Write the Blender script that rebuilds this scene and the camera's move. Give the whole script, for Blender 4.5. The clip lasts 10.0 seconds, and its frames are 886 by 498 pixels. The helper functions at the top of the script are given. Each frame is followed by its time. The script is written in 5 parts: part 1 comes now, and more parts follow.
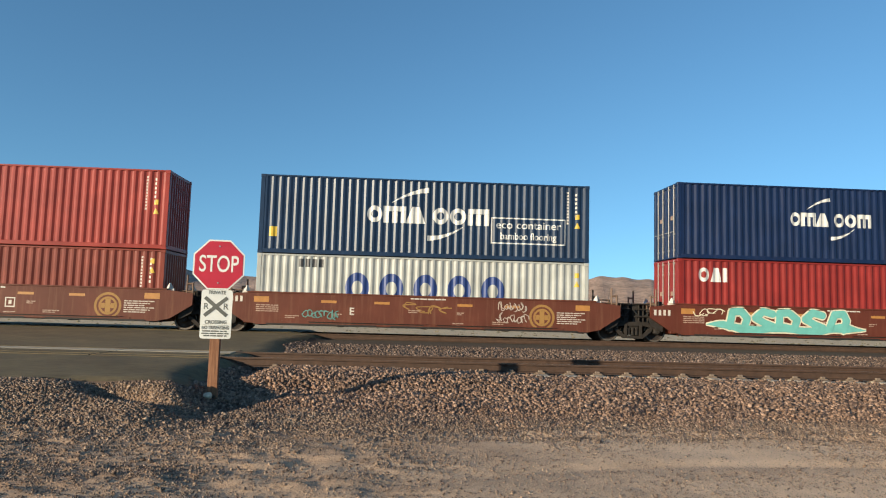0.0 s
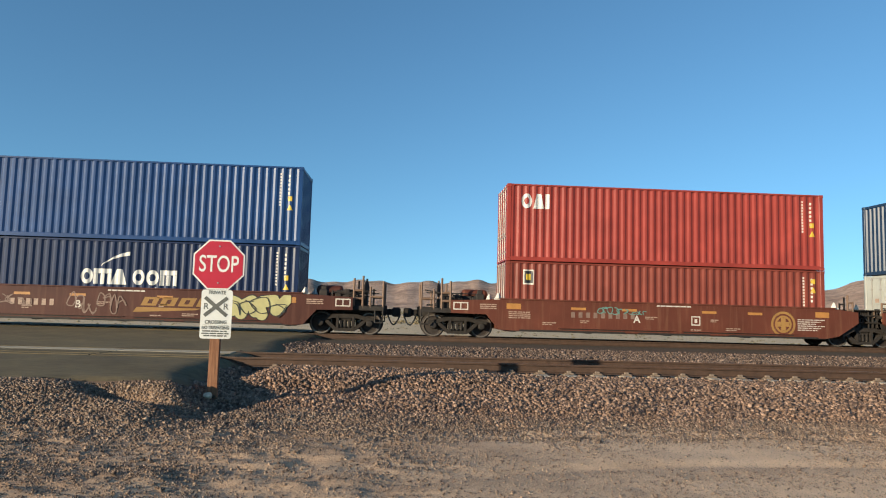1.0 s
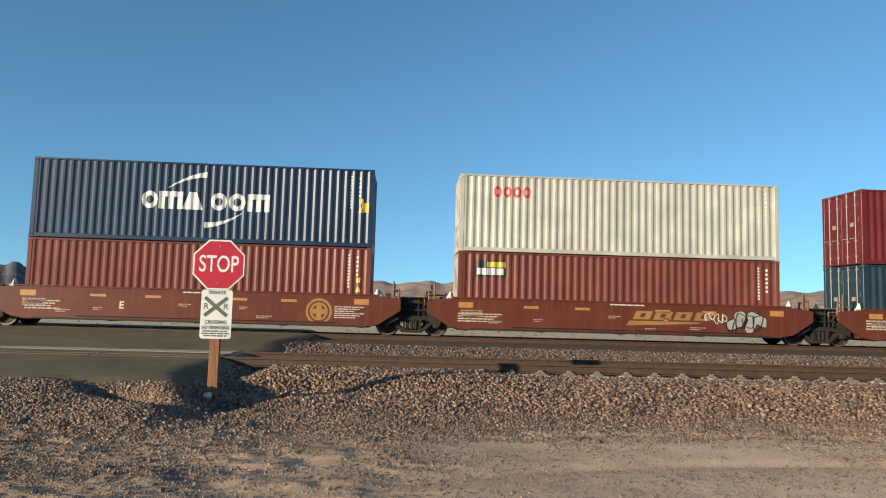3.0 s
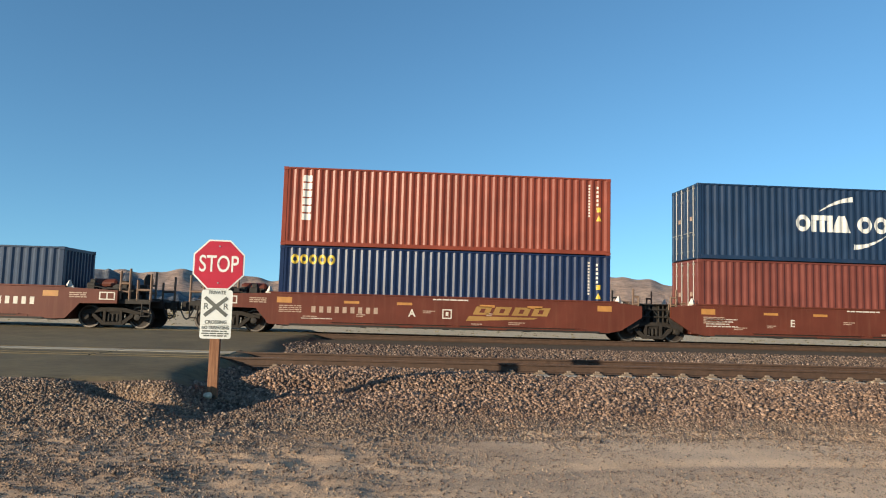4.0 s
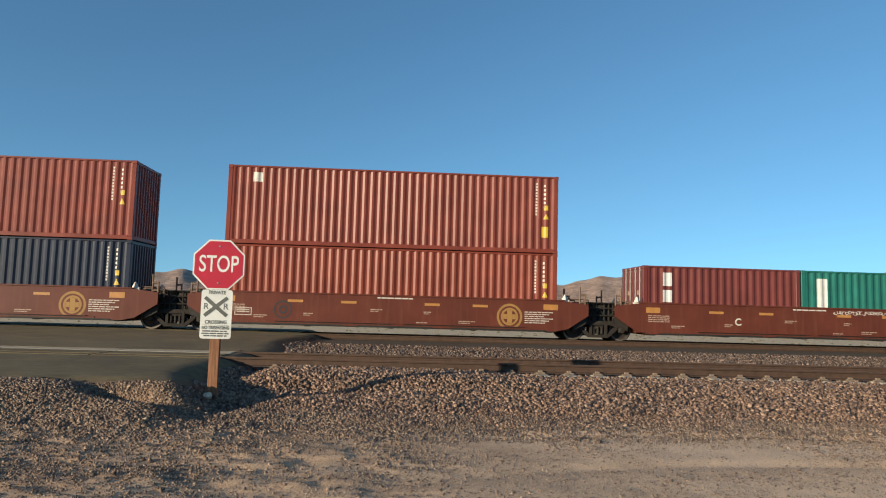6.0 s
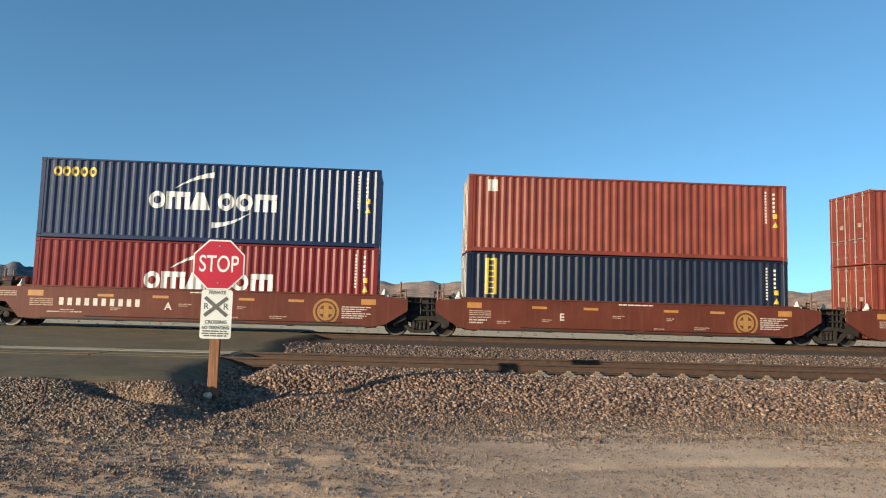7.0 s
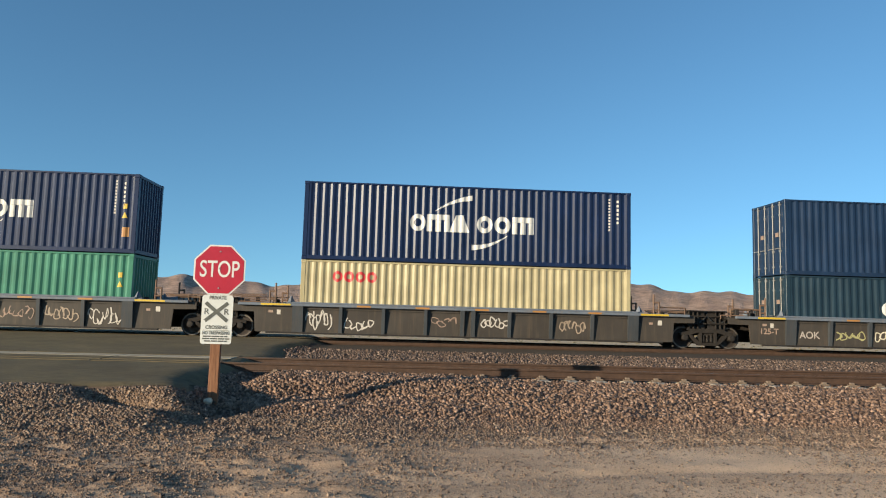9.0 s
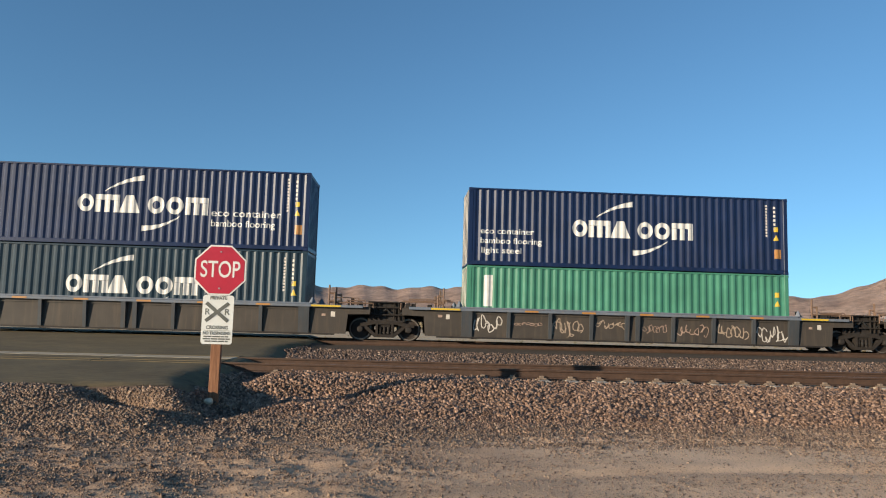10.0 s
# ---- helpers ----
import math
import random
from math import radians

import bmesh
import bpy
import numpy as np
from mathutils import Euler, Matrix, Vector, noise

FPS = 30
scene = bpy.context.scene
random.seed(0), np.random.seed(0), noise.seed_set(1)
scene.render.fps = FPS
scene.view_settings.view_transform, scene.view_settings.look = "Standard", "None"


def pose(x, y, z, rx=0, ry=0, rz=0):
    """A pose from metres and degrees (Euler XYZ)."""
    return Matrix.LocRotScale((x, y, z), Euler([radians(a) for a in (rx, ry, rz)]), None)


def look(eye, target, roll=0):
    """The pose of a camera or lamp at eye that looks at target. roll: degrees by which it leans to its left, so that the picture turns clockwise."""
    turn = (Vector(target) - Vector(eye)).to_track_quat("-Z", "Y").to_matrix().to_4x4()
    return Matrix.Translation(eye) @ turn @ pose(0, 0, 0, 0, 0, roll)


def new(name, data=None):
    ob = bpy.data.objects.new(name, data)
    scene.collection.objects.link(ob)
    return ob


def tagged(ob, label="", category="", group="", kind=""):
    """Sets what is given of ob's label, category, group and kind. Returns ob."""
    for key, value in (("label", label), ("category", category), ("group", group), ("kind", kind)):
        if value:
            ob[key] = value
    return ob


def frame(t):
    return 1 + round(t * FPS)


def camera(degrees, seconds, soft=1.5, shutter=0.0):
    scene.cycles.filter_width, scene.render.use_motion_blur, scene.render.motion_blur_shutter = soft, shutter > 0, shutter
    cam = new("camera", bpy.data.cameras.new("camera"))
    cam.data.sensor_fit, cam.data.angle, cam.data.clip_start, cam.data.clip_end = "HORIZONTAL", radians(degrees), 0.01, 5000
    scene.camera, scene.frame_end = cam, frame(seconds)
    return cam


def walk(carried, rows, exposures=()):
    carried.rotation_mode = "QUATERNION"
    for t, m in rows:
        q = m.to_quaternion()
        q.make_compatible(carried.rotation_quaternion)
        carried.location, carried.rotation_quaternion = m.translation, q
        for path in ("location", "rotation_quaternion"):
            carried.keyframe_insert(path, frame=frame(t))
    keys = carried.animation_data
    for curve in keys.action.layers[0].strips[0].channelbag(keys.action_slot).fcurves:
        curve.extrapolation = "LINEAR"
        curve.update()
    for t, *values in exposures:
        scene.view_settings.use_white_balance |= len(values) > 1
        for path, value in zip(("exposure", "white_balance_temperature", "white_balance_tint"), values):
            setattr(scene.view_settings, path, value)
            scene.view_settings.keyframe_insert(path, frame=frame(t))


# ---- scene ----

# ---------------- camera ----------------
EYE = (0.0, 0.0, 1.55)


def aim(yaw, pitch):
    """A point far ahead of the eye; yaw to the right and pitch up, degrees."""
    a, b = radians(yaw), radians(pitch)
    return (EYE[0] + 50 * math.sin(a) * math.cos(b), EYE[1] + 50 * math.cos(a) * math.cos(b), EYE[2] + 50 * math.sin(b))


ROLL = 1.62
cam = camera(66.79, 10.0, soft=1.1)
walk(cam, [(t, look(EYE, aim(3.168 - dy, 5.026 + dp), ROLL)) for t, dy, dp in (
    (0.0, 0, 0), (3.5, 0, 0), (7.0, 0, 0.0), (7.5, 0.02, 0.02), (8.0, 0.05, 0.23), (8.5, 0.05, 0.37),
    (9.0, 0.07, 0.44), (9.5, 0.06, 0.455), (10.0, 0.12, 0.455))],
     exposures=[(t, e, 6500, 4 + 4 * max(0.0, t - 9.0)) for t, e in (
         (0.0, 0.52), (0.5, 0.52), (1.0, 0.53), (1.5, 0.53), (2.0, 0.56), (2.5, 0.45), (3.2, 0.55), (4.0, 0.63), (4.5, 0.53), (5.0, 0.36), (5.5, 0.28),
         (6.2, 0.45), (7.0, 0.62), (7.5, 0.62), (8.0, 0.57), (8.5, 0.50), (9.0, 0.46), (9.5, 0.43), (10.0, 0.41))])

# ---------------- light ----------------
SUN_AZ, SUN_EL = 36.3, 10.8          # the light runs towards +x turned by AZ to +y, and down by EL
world = bpy.data.worlds.new("sky")
scene.world = world
world.use_nodes = True
wn = world.node_tree
wn.nodes.clear()
sky = wn.nodes.new("ShaderNodeTexSky")
sky.sky_type = "NISHITA"
sky.sun_disc = False
sky.sun_elevation = radians(SUN_EL)
sky.sun_rotation = radians(270 - SUN_AZ)
sky.altitude = 700
sky.air_density, sky.dust_density, sky.ozone_density = 0.88, 0.30, 3.3
bg = wn.nodes.new("ShaderNodeBackground")
bg.inputs["Strength"].default_value = 0.14
wo = wn.nodes.new("ShaderNodeOutputWorld")
# a long clear desert horizon: the low haze band is taken from a little higher in the sky
tcw = wn.nodes.new("ShaderNodeTexCoord")
mpw = wn.nodes.new("ShaderNodeMapping")
mpw.inputs["Location"].default_value = (0, 0, 0.085)
mpw.inputs["Scale"].default_value = (1, 1, 0.9)
nrw = wn.nodes.new("ShaderNodeVectorMath")
nrw.operation = "NORMALIZE"
wn.links.new(tcw.outputs["Generated"], mpw.inputs[0])
wn.links.new(mpw.outputs[0], nrw.inputs[0])
wn.links.new(nrw.outputs[0], sky.inputs[0])
clear = wn.nodes.new("ShaderNodeMix")
clear.data_type, clear.blend_type = "RGBA", "MULTIPLY"
clear.inputs[0].default_value = 1.0
clear.inputs[7].default_value = (0.89, 1.02, 0.97, 1)
wn.links.new(sky.outputs[0], clear.inputs[6])
wn.links.new(clear.outputs[2], bg.inputs[0])
wn.links.new(bg.outputs[0], wo.inputs[0])
sun = new("sun", bpy.data.lights.new("sun", "SUN"))
sun.data.energy = 5.0
sun.data.angle = radians(0.55)
sun.data.color = (1.0, 0.84, 0.64)
sd = Vector((math.cos(radians(SUN_AZ)) * math.cos(radians(SUN_EL)), math.sin(radians(SUN_AZ)) * math.cos(radians(SUN_EL)), -math.sin(radians(SUN_EL))))
sun.matrix_world = look(Vector((0, 0, 40)) - sd * 60, Vector((0, 0, 40)))


# ---------------- materials ----------------
def nodes_of(name):
    m = bpy.data.materials.new(name)
    m.use_nodes = True
    nt = m.node_tree
    b = nt.nodes["Principled BSDF"]
    return m, nt, b


def noise_node(nt, scale, detail=4, rough=0.55, coord="Object", stretch=None, vec=None):
    tc = nt.nodes.new("ShaderNodeTexCoord")
    n = nt.nodes.new("ShaderNodeTexNoise")
    n.inputs["Scale"].default_value = scale
    n.inputs["Detail"].default_value = detail
    n.inputs["Roughness"].default_value = rough
    src = tc.outputs[coord]
    if stretch:
        mp = nt.nodes.new("ShaderNodeMapping")
        mp.inputs["Scale"].default_value = stretch
        nt.links.new(src, mp.inputs[0])
        src = mp.outputs[0]
    nt.links.new(src, n.inputs["Vector"])
    return n


def ramp(nt, src, stops):
    r = nt.nodes.new("ShaderNodeValToRGB")
    el = r.color_ramp.elements
    while len(el) < len(stops):
        el.new(0.5)
    for e, (p, c) in zip(el, stops):
        e.position = p
        e.color = (*c, 1) if len(c) == 3 else c
    nt.links.new(src, r.inputs[0])
    return r


def mix(nt, fac, a, b, mode="MIX"):
    m = nt.nodes.new("ShaderNodeMix")
    m.data_type = "RGBA"
    m.blend_type = mode
    for sock, v in ((m.inputs[0], fac), (m.inputs[6], a), (m.inputs[7], b)):
        if isinstance(v, (int, float)):
            sock.default_value = v
        elif isinstance(v, tuple):
            sock.default_value = (*v, 1)
        else:
            nt.links.new(v, sock)
    return m.outputs[2]


def bump(nt, b, src, strength, dist):
    bp = nt.nodes.new("ShaderNodeBump")
    bp.inputs["Strength"].default_value = strength
    bp.inputs["Distance"].default_value = dist
    nt.links.new(src, bp.inputs["Height"])
    nt.links.new(bp.outputs[0], b.inputs["Normal"])


def tint(c, k):
    return tuple(max(0.0, min(1.0, v * k)) for v in c)


def paint(name, col, rough=0.42, dirt=0.35, rust=0.12, metal=0.0, fade=1.25, dust=(0.30, 0.22, 0.15), gloss=0.25):
    """Weathered paint on steel: faded patches, streaks of dust running down, specks of rust."""
    m, nt, b = nodes_of(name)
    n1 = noise_node(nt, 0.9, 5)
    base = ramp(nt, n1.outputs[0], [(0.3, tint(col, 0.8)), (0.55, col), (0.75, tint(col, fade))])
    n2 = noise_node(nt, 1.0, 6, 0.65, stretch=(7.0, 7.0, 0.5))
    st = ramp(nt, n2.outputs[0], [(0.5, (0, 0, 0)), (0.78, (dirt, dirt, dirt))])
    c = mix(nt, st.outputs[0], base.outputs[0], dust)
    n3 = noise_node(nt, 5.0, 8, 0.7)
    rs = ramp(nt, n3.outputs[0], [(0.64, (0, 0, 0)), (0.72, (rust * 3, rust * 3, rust * 3))])
    c = mix(nt, rs.outputs[0], c, (0.11, 0.045, 0.02))
    nt.links.new(c, b.inputs["Base Color"])
    b.inputs["Roughness"].default_value = rough
    b.inputs["Metallic"].default_value = metal
    b.inputs["Specular IOR Level"].default_value = gloss
    n4 = noise_node(nt, 14.0, 3)
    bump(nt, b, n4.outputs[0], 0.12, 0.01)
    return m


def plain(name, col, rough=0.6, metal=0.0, var=0.25, scale=8.0, bmp=0.15):
    m, nt, b = nodes_of(name)
    n = noise_node(nt, scale, 6, 0.65)
    r = ramp(nt, n.outputs[0], [(0.3, tint(col, 1 - var)), (0.7, tint(col, 1 + var))])
    nt.links.new(r.outputs[0], b.inputs["Base Color"])
    b.inputs["Roughness"].default_value = rough
    b.inputs["Metallic"].default_value = metal
    bump(nt, b, n.outputs[0], bmp, 0.01)
    return m


def islands(name, stops, rough=0.85):
    """Loose stones: a colour for each stone, with fine grain."""
    m, nt, b = nodes_of(name)
    g = nt.nodes.new("ShaderNodeNewGeometry")
    r = ramp(nt, g.outputs["Random Per Island"], stops)
    n = noise_node(nt, 40.0, 4)
    d = ramp(nt, n.outputs[0], [(0.3, (0.65, 0.65, 0.65)), (0.7, (1.2, 1.2, 1.2))])
    nt.links.new(mix(nt, 1.0, r.outputs[0], d.outputs[0], "MULTIPLY"), b.inputs["Base Color"])
    b.inputs["Roughness"].default_value = rough
    return m


def ground_mat():
    """Desert dirt with sandy wheel tracks, grey gravel towards the road, and ballast fines along the rails."""
    m, nt, b = nodes_of("desert_dirt")
    tc = nt.nodes.new("ShaderNodeTexCoord")
    sep = nt.nodes.new("ShaderNodeSeparateXYZ")
    nt.links.new(tc.outputs["Object"], sep.inputs[0])

    def mapped(sock, a, bb):
        k = nt.nodes.new("ShaderNodeMapRange")
        k.inputs["From Min"].default_value, k.inputs["From Max"].default_value = a, bb
        nt.links.new(sock, k.inputs[0])
        return k.outputs[0]

    n_big = noise_node(nt, 0.55, 5, 0.6, stretch=(0.6, 1.3, 1))
    n_mid = noise_node(nt, 6.0, 8, 0.7)
    n_fine = noise_node(nt, 60.0, 6, 0.8)
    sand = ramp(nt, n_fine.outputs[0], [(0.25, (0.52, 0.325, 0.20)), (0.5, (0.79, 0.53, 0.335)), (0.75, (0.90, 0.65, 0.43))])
    grav = ramp(nt, n_fine.outputs[0], [(0.3, (0.24, 0.145, 0.085)), (0.5, (0.42, 0.262, 0.158)), (0.7, (0.58, 0.385, 0.24))])
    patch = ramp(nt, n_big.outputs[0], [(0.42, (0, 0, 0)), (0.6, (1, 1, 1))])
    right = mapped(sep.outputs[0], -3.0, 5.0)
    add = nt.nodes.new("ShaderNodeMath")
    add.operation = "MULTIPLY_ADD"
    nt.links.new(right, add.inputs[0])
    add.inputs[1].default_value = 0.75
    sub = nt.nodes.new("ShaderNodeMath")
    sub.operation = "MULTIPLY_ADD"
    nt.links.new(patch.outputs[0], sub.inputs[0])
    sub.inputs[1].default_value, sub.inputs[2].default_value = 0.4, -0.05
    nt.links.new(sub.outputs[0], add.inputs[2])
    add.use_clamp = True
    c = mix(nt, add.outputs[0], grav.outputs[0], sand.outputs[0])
    # ballast fines under the stones, dark with brake dust at the busy track
    # fines are coloured extra dark to deepen the shade between stones
    bal = ramp(nt, n_fine.outputs[0], [(0.3, (0.053, 0.032, 0.019)), (0.5, (0.106, 0.065, 0.039)), (0.7, (0.191, 0.121, 0.074))])
    near = mapped(sep.outputs[1], 9.2, 10.4)
    c = mix(nt, near, c, bal.outputs[0])
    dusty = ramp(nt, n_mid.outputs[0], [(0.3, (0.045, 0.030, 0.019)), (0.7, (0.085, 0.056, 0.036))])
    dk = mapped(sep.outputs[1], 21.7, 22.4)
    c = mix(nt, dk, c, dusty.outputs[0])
    plain_c = ramp(nt, n_mid.outputs[0], [(0.32, (0.294, 0.194, 0.102)), (0.5, (0.588, 0.417, 0.238)), (0.72, (0.756, 0.553, 0.340))])
    far = mapped(sep.outputs[1], 27.4, 28.2)
    c = mix(nt, far, c, plain_c.outputs[0])
    nt.links.new(c, b.inputs["Base Color"])
    b.inputs["Roughness"].default_value = 0.95
    vo = nt.nodes.new("ShaderNodeTexVoronoi")
    vo.inputs["Scale"].default_value = 42.0
    nt.links.new(tc.outputs["Object"], vo.inputs["Vector"])
    hh = mix(nt, 0.7, n_mid.outputs[0], n_fine.outputs[0])
    hh = mix(nt, 0.35, hh, vo.outputs["Distance"])
    bump(nt, b, hh, 0.42, 0.025)
    return m


def asphalt_mat():
    m, nt, b = nodes_of("old_asphalt")
    n1 = noise_node(nt, 0.8, 5)
    n2 = noise_node(nt, 60.0, 5, 0.7)
    a = ramp(nt, n1.outputs[0], [(0.3, (0.115, 0.081, 0.035)), (0.6, (0.165, 0.118, 0.053)), (0.8, (0.226, 0.160, 0.072))])
    d = ramp(nt, n2.outputs[0], [(0.3, (0.6, 0.6, 0.6)), (0.7, (1.25, 1.25, 1.25))])
    n3 = noise_node(nt, 7.0, 7, 0.7, stretch=(0.5, 1.2, 1))
    w = ramp(nt, n3.outputs[0], [(0.32, (0.62, 0.62, 0.60)), (0.5, (1.0, 1.0, 1.0)), (0.72, (1.35, 1.32, 1.25))])
    c = mix(nt, 1.0, a.outputs[0], d.outputs[0], "MULTIPLY")
    nt.links.new(mix(nt, 1.0, c, w.outputs[0], "MULTIPLY"), b.inputs["Base Color"])
    b.inputs["Roughness"].default_value = 0.9
    bump(nt, b, mix(nt, 0.5, n2.outputs[0], n3.outputs[0]), 0.6, 0.015)
    return m


def hill_mat(name, c1, c2, c3):
    m, nt, b = nodes_of(name)
    n = noise_node(nt, 0.012, 8, 0.65)
    n2 = noise_node(nt, 0.05, 6, 0.7)
    r = ramp(nt, n.outputs[0], [(0.3, c1), (0.5, c2), (0.72, c3)])
    # mottling paints the light and shade of rugged slopes
    d = ramp(nt, n2.outputs[0], [(0.34, (0.55, 0.53, 0.52)), (0.5, (0.95, 0.95, 0.95)), (0.66, (1.25, 1.22, 1.2))])
    nt.links.new(mix(nt, 1.0, r.outputs[0], d.outputs[0], "MULTIPLY"), b.inputs["Base Color"])
    b.inputs["Roughness"].default_value = 1.0
    n3 = noise_node(nt, 0.05, 12, 0.72)
    bump(nt, b, n3.outputs[0], 0.6, 16.0)
    return m


M_GROUND, M_ASPHALT = ground_mat(), asphalt_mat()
M_HILL = hill_mat("bare_desert_hill", (0.281, 0.175, 0.128), (0.437, 0.286, 0.204), (0.551, 0.373, 0.273))
# the palest ridge colour paints sunlit patches
M_RIDGE = hill_mat("dark_ridge_lit_patches", (0.06, 0.07, 0.085), (0.12, 0.12, 0.13), (0.34, 0.29, 0.26))
M_BALLAST = islands("ballast_stone", [(0.0, (0.084, 0.047, 0.030)), (0.3, (0.184, 0.109, 0.071)), (0.75, (0.30, 0.184, 0.122)), (1.0, (0.45, 0.29, 0.20))])
M_DIRTY = islands("dirty_road_gravel", [(0.0, (0.06, 0.037, 0.026)), (0.4, (0.13, 0.083, 0.058)), (0.8, (0.215, 0.142, 0.102)), (1.0, (0.36, 0.25, 0.185))])
M_PEBBLE = islands("pebble", [(0.0, (0.11, 0.069, 0.047)), (0.6, (0.225, 0.148, 0.100)), (1.0, (0.39, 0.275, 0.19))])
M_RAIL = plain("rusty_rail_steel", (0.072, 0.039, 0.024), 0.8, 0.1, 0.3, 6.0)
M_RAILTOP = plain("worn_rail_head", (0.200, 0.122, 0.076), 0.5, 0.6, 0.15, 6.0)
M_TIE = plain("concrete_tie", (0.42, 0.35, 0.27), 0.9, 0.0, 0.3, 12.0)
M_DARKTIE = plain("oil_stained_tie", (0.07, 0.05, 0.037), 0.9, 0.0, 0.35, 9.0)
M_PANEL = plain("dusty_concrete_panel", (0.40, 0.33, 0.23), 0.9, 0.0, 0.3, 3.0)
M_CLIP = plain("dusty_clip", (0.24, 0.175, 0.125), 0.8, 0.3, 0.3, 20.0)
M_SCRUB = islands("dry_scrub", [(0.0, (0.10, 0.08, 0.045)), (0.5, (0.20, 0.155, 0.08)), (1.0, (0.36, 0.27, 0.14))])


def wood_mat():
    m, nt, b = nodes_of("weathered_redwood")
    n = noise_node(nt, 6.0, 7, 0.65, stretch=(6, 6, 0.5))
    r = ramp(nt, n.outputs[0], [(0.25, (0.10, 0.042, 0.02)), (0.5, (0.22, 0.095, 0.045)), (0.75, (0.34, 0.17, 0.085))])
    nt.links.new(r.outputs[0], b.inputs["Base Color"])
    b.inputs["Roughness"].default_value = 0.85
    bump(nt, b, n.outputs[0], 0.5, 0.006)
    return m


M_POST = wood_mat()
M_SIGNRED = plain("red_sign_sheeting", (0.42, 0.018, 0.036), 0.35, 0, 0.12, 3.0, 0.03)
M_SIGNWHITE = plain("white_sign_sheeting", (0.66, 0.65, 0.60), 0.4, 0, 0.08, 4.0, 0.03)
M_SIGNGREY = plain("faded_black_ink", (0.10, 0.10, 0.085), 0.6, 0, 0.3, 10.0, 0.03)
M_SIGNINK = plain("black_ink", (0.13, 0.13, 0.11), 0.6, 0, 0.3, 10.0, 0.03)
M_ALU = plain("sign_back_aluminium", (0.45, 0.45, 0.44), 0.45, 0.8, 0.1, 5.0)
M_BOLT = plain("galvanised_bolt", (0.35, 0.34, 0.32), 0.5, 0.8, 0.1, 30.0)
M_LIMESTONE = plain("pale_stone", (0.62, 0.50, 0.36), 0.9, 0, 0.2, 20.0)

M_CARRED = paint("oxide_red_car_paint", (0.111, 0.029, 0.017), 0.5, 0.28, 0.18, dust=(0.194, 0.088, 0.050))
M_CARRED2 = paint("faded_oxide_car_paint", (0.114, 0.034, 0.020), 0.6, 0.42, 0.24, dust=(0.235, 0.116, 0.067))
M_CARRED3 = paint("grimy_dark_oxide_car_paint", (0.069, 0.022, 0.015), 0.6, 0.4, 0.26, dust=(0.163, 0.079, 0.049))
M_CARBLACK = paint("dirty_dark_car_paint", (0.060, 0.050, 0.041), 0.6, 0.5, 0.28, dust=(0.135, 0.098, 0.066))
M_RIB = paint("slate_rib_paint", (0.058, 0.062, 0.066), 0.55, 0.45, 0.2, dust=(0.12, 0.09, 0.065))
M_CHORD = paint("slate_top_chord_paint", (0.14, 0.16, 0.19), 0.5, 0.4, 0.15)
M_UNDER = plain("grimy_undercarriage_steel", (0.030, 0.024, 0.020), 0.75, 0.3, 0.4, 6.0)
M_TRUCK = plain("brake_dusted_cast_steel", (0.032, 0.025, 0.020), 0.9, 0.3, 0.35, 7.0)
M_WHEEL = plain("wheel_steel", (0.040, 0.029, 0.023), 0.7, 0.3, 0.3, 5.0)
M_RUSTPOST = paint("dusty_oxide_post_paint", (0.19, 0.115, 0.075), 0.6, 0.5, 0.2)
M_TREAD = plain("polished_wheel_rim", (0.16, 0.13, 0.105), 0.5, 0.5, 0.1, 5.0)
M_HOSE = plain("black_rubber_hose", (0.02, 0.02, 0.02), 0.7, 0, 0.2, 8.0)
M_ORANGE = plain("orange_reflector", (0.40, 0.18, 0.045), 0.45, 0, 0.15, 6.0, 0.03)
M_YELLOW = plain("yellow_marking", (0.58, 0.38, 0.03), 0.5, 0, 0.15, 6.0, 0.03)
M_GOLD = paint("faded_yellow_emblem", (0.29, 0.16, 0.05), 0.55, 0.4, 0.15, dust=(0.28, 0.10, 0.05))
M_DULLGOLD = plain("worn_ochre_spray_paint", (0.22, 0.12, 0.05), 0.6, 0, 0.3, 6.0, 0.03)
M_MARK = plain("white_stencil", (0.56, 0.50, 0.43), 0.6, 0, 0.2, 9.0, 0.03)
M_LETTER = plain("weathered_white_stencil", (0.44, 0.37, 0.31), 0.6, 0, 0.25, 9.0, 0.03)
M_FAINT = plain("washed_out_spray_paint", (0.20, 0.125, 0.095), 0.65, 0, 0.3, 6.0, 0.03)
M_DIMMARK = plain("faded_stencil", (0.34, 0.23, 0.17), 0.65, 0, 0.3, 9.0, 0.03)
M_WHITE = plain("white_lettering_paint", (0.60, 0.575, 0.525), 0.5, 0, 0.1, 5.0, 0.03)
M_NAVYMARK = plain("navy_lettering_paint", (0.02, 0.045, 0.17), 0.5, 0, 0.1, 5.0, 0.03)
M_REDMARK = plain("red_lettering_paint", (0.60, 0.035, 0.04), 0.5, 0, 0.15, 5.0, 0.03)
M_GREENMARK = plain("green_marking", (0.05, 0.30, 0.10), 0.5, 0, 0.15, 5.0, 0.03)
M_BLACKMARK = plain("black_marking", (0.02, 0.02, 0.022), 0.5, 0, 0.15, 5.0, 0.03)
M_TEAL = plain("teal_spray_paint", (0.15, 0.43, 0.37), 0.5, 0, 0.12, 3.0, 0.03)
M_DULLTEAL = plain("worn_teal_spray_paint", (0.10, 0.22, 0.19), 0.6, 0, 0.2, 3.0, 0.03)
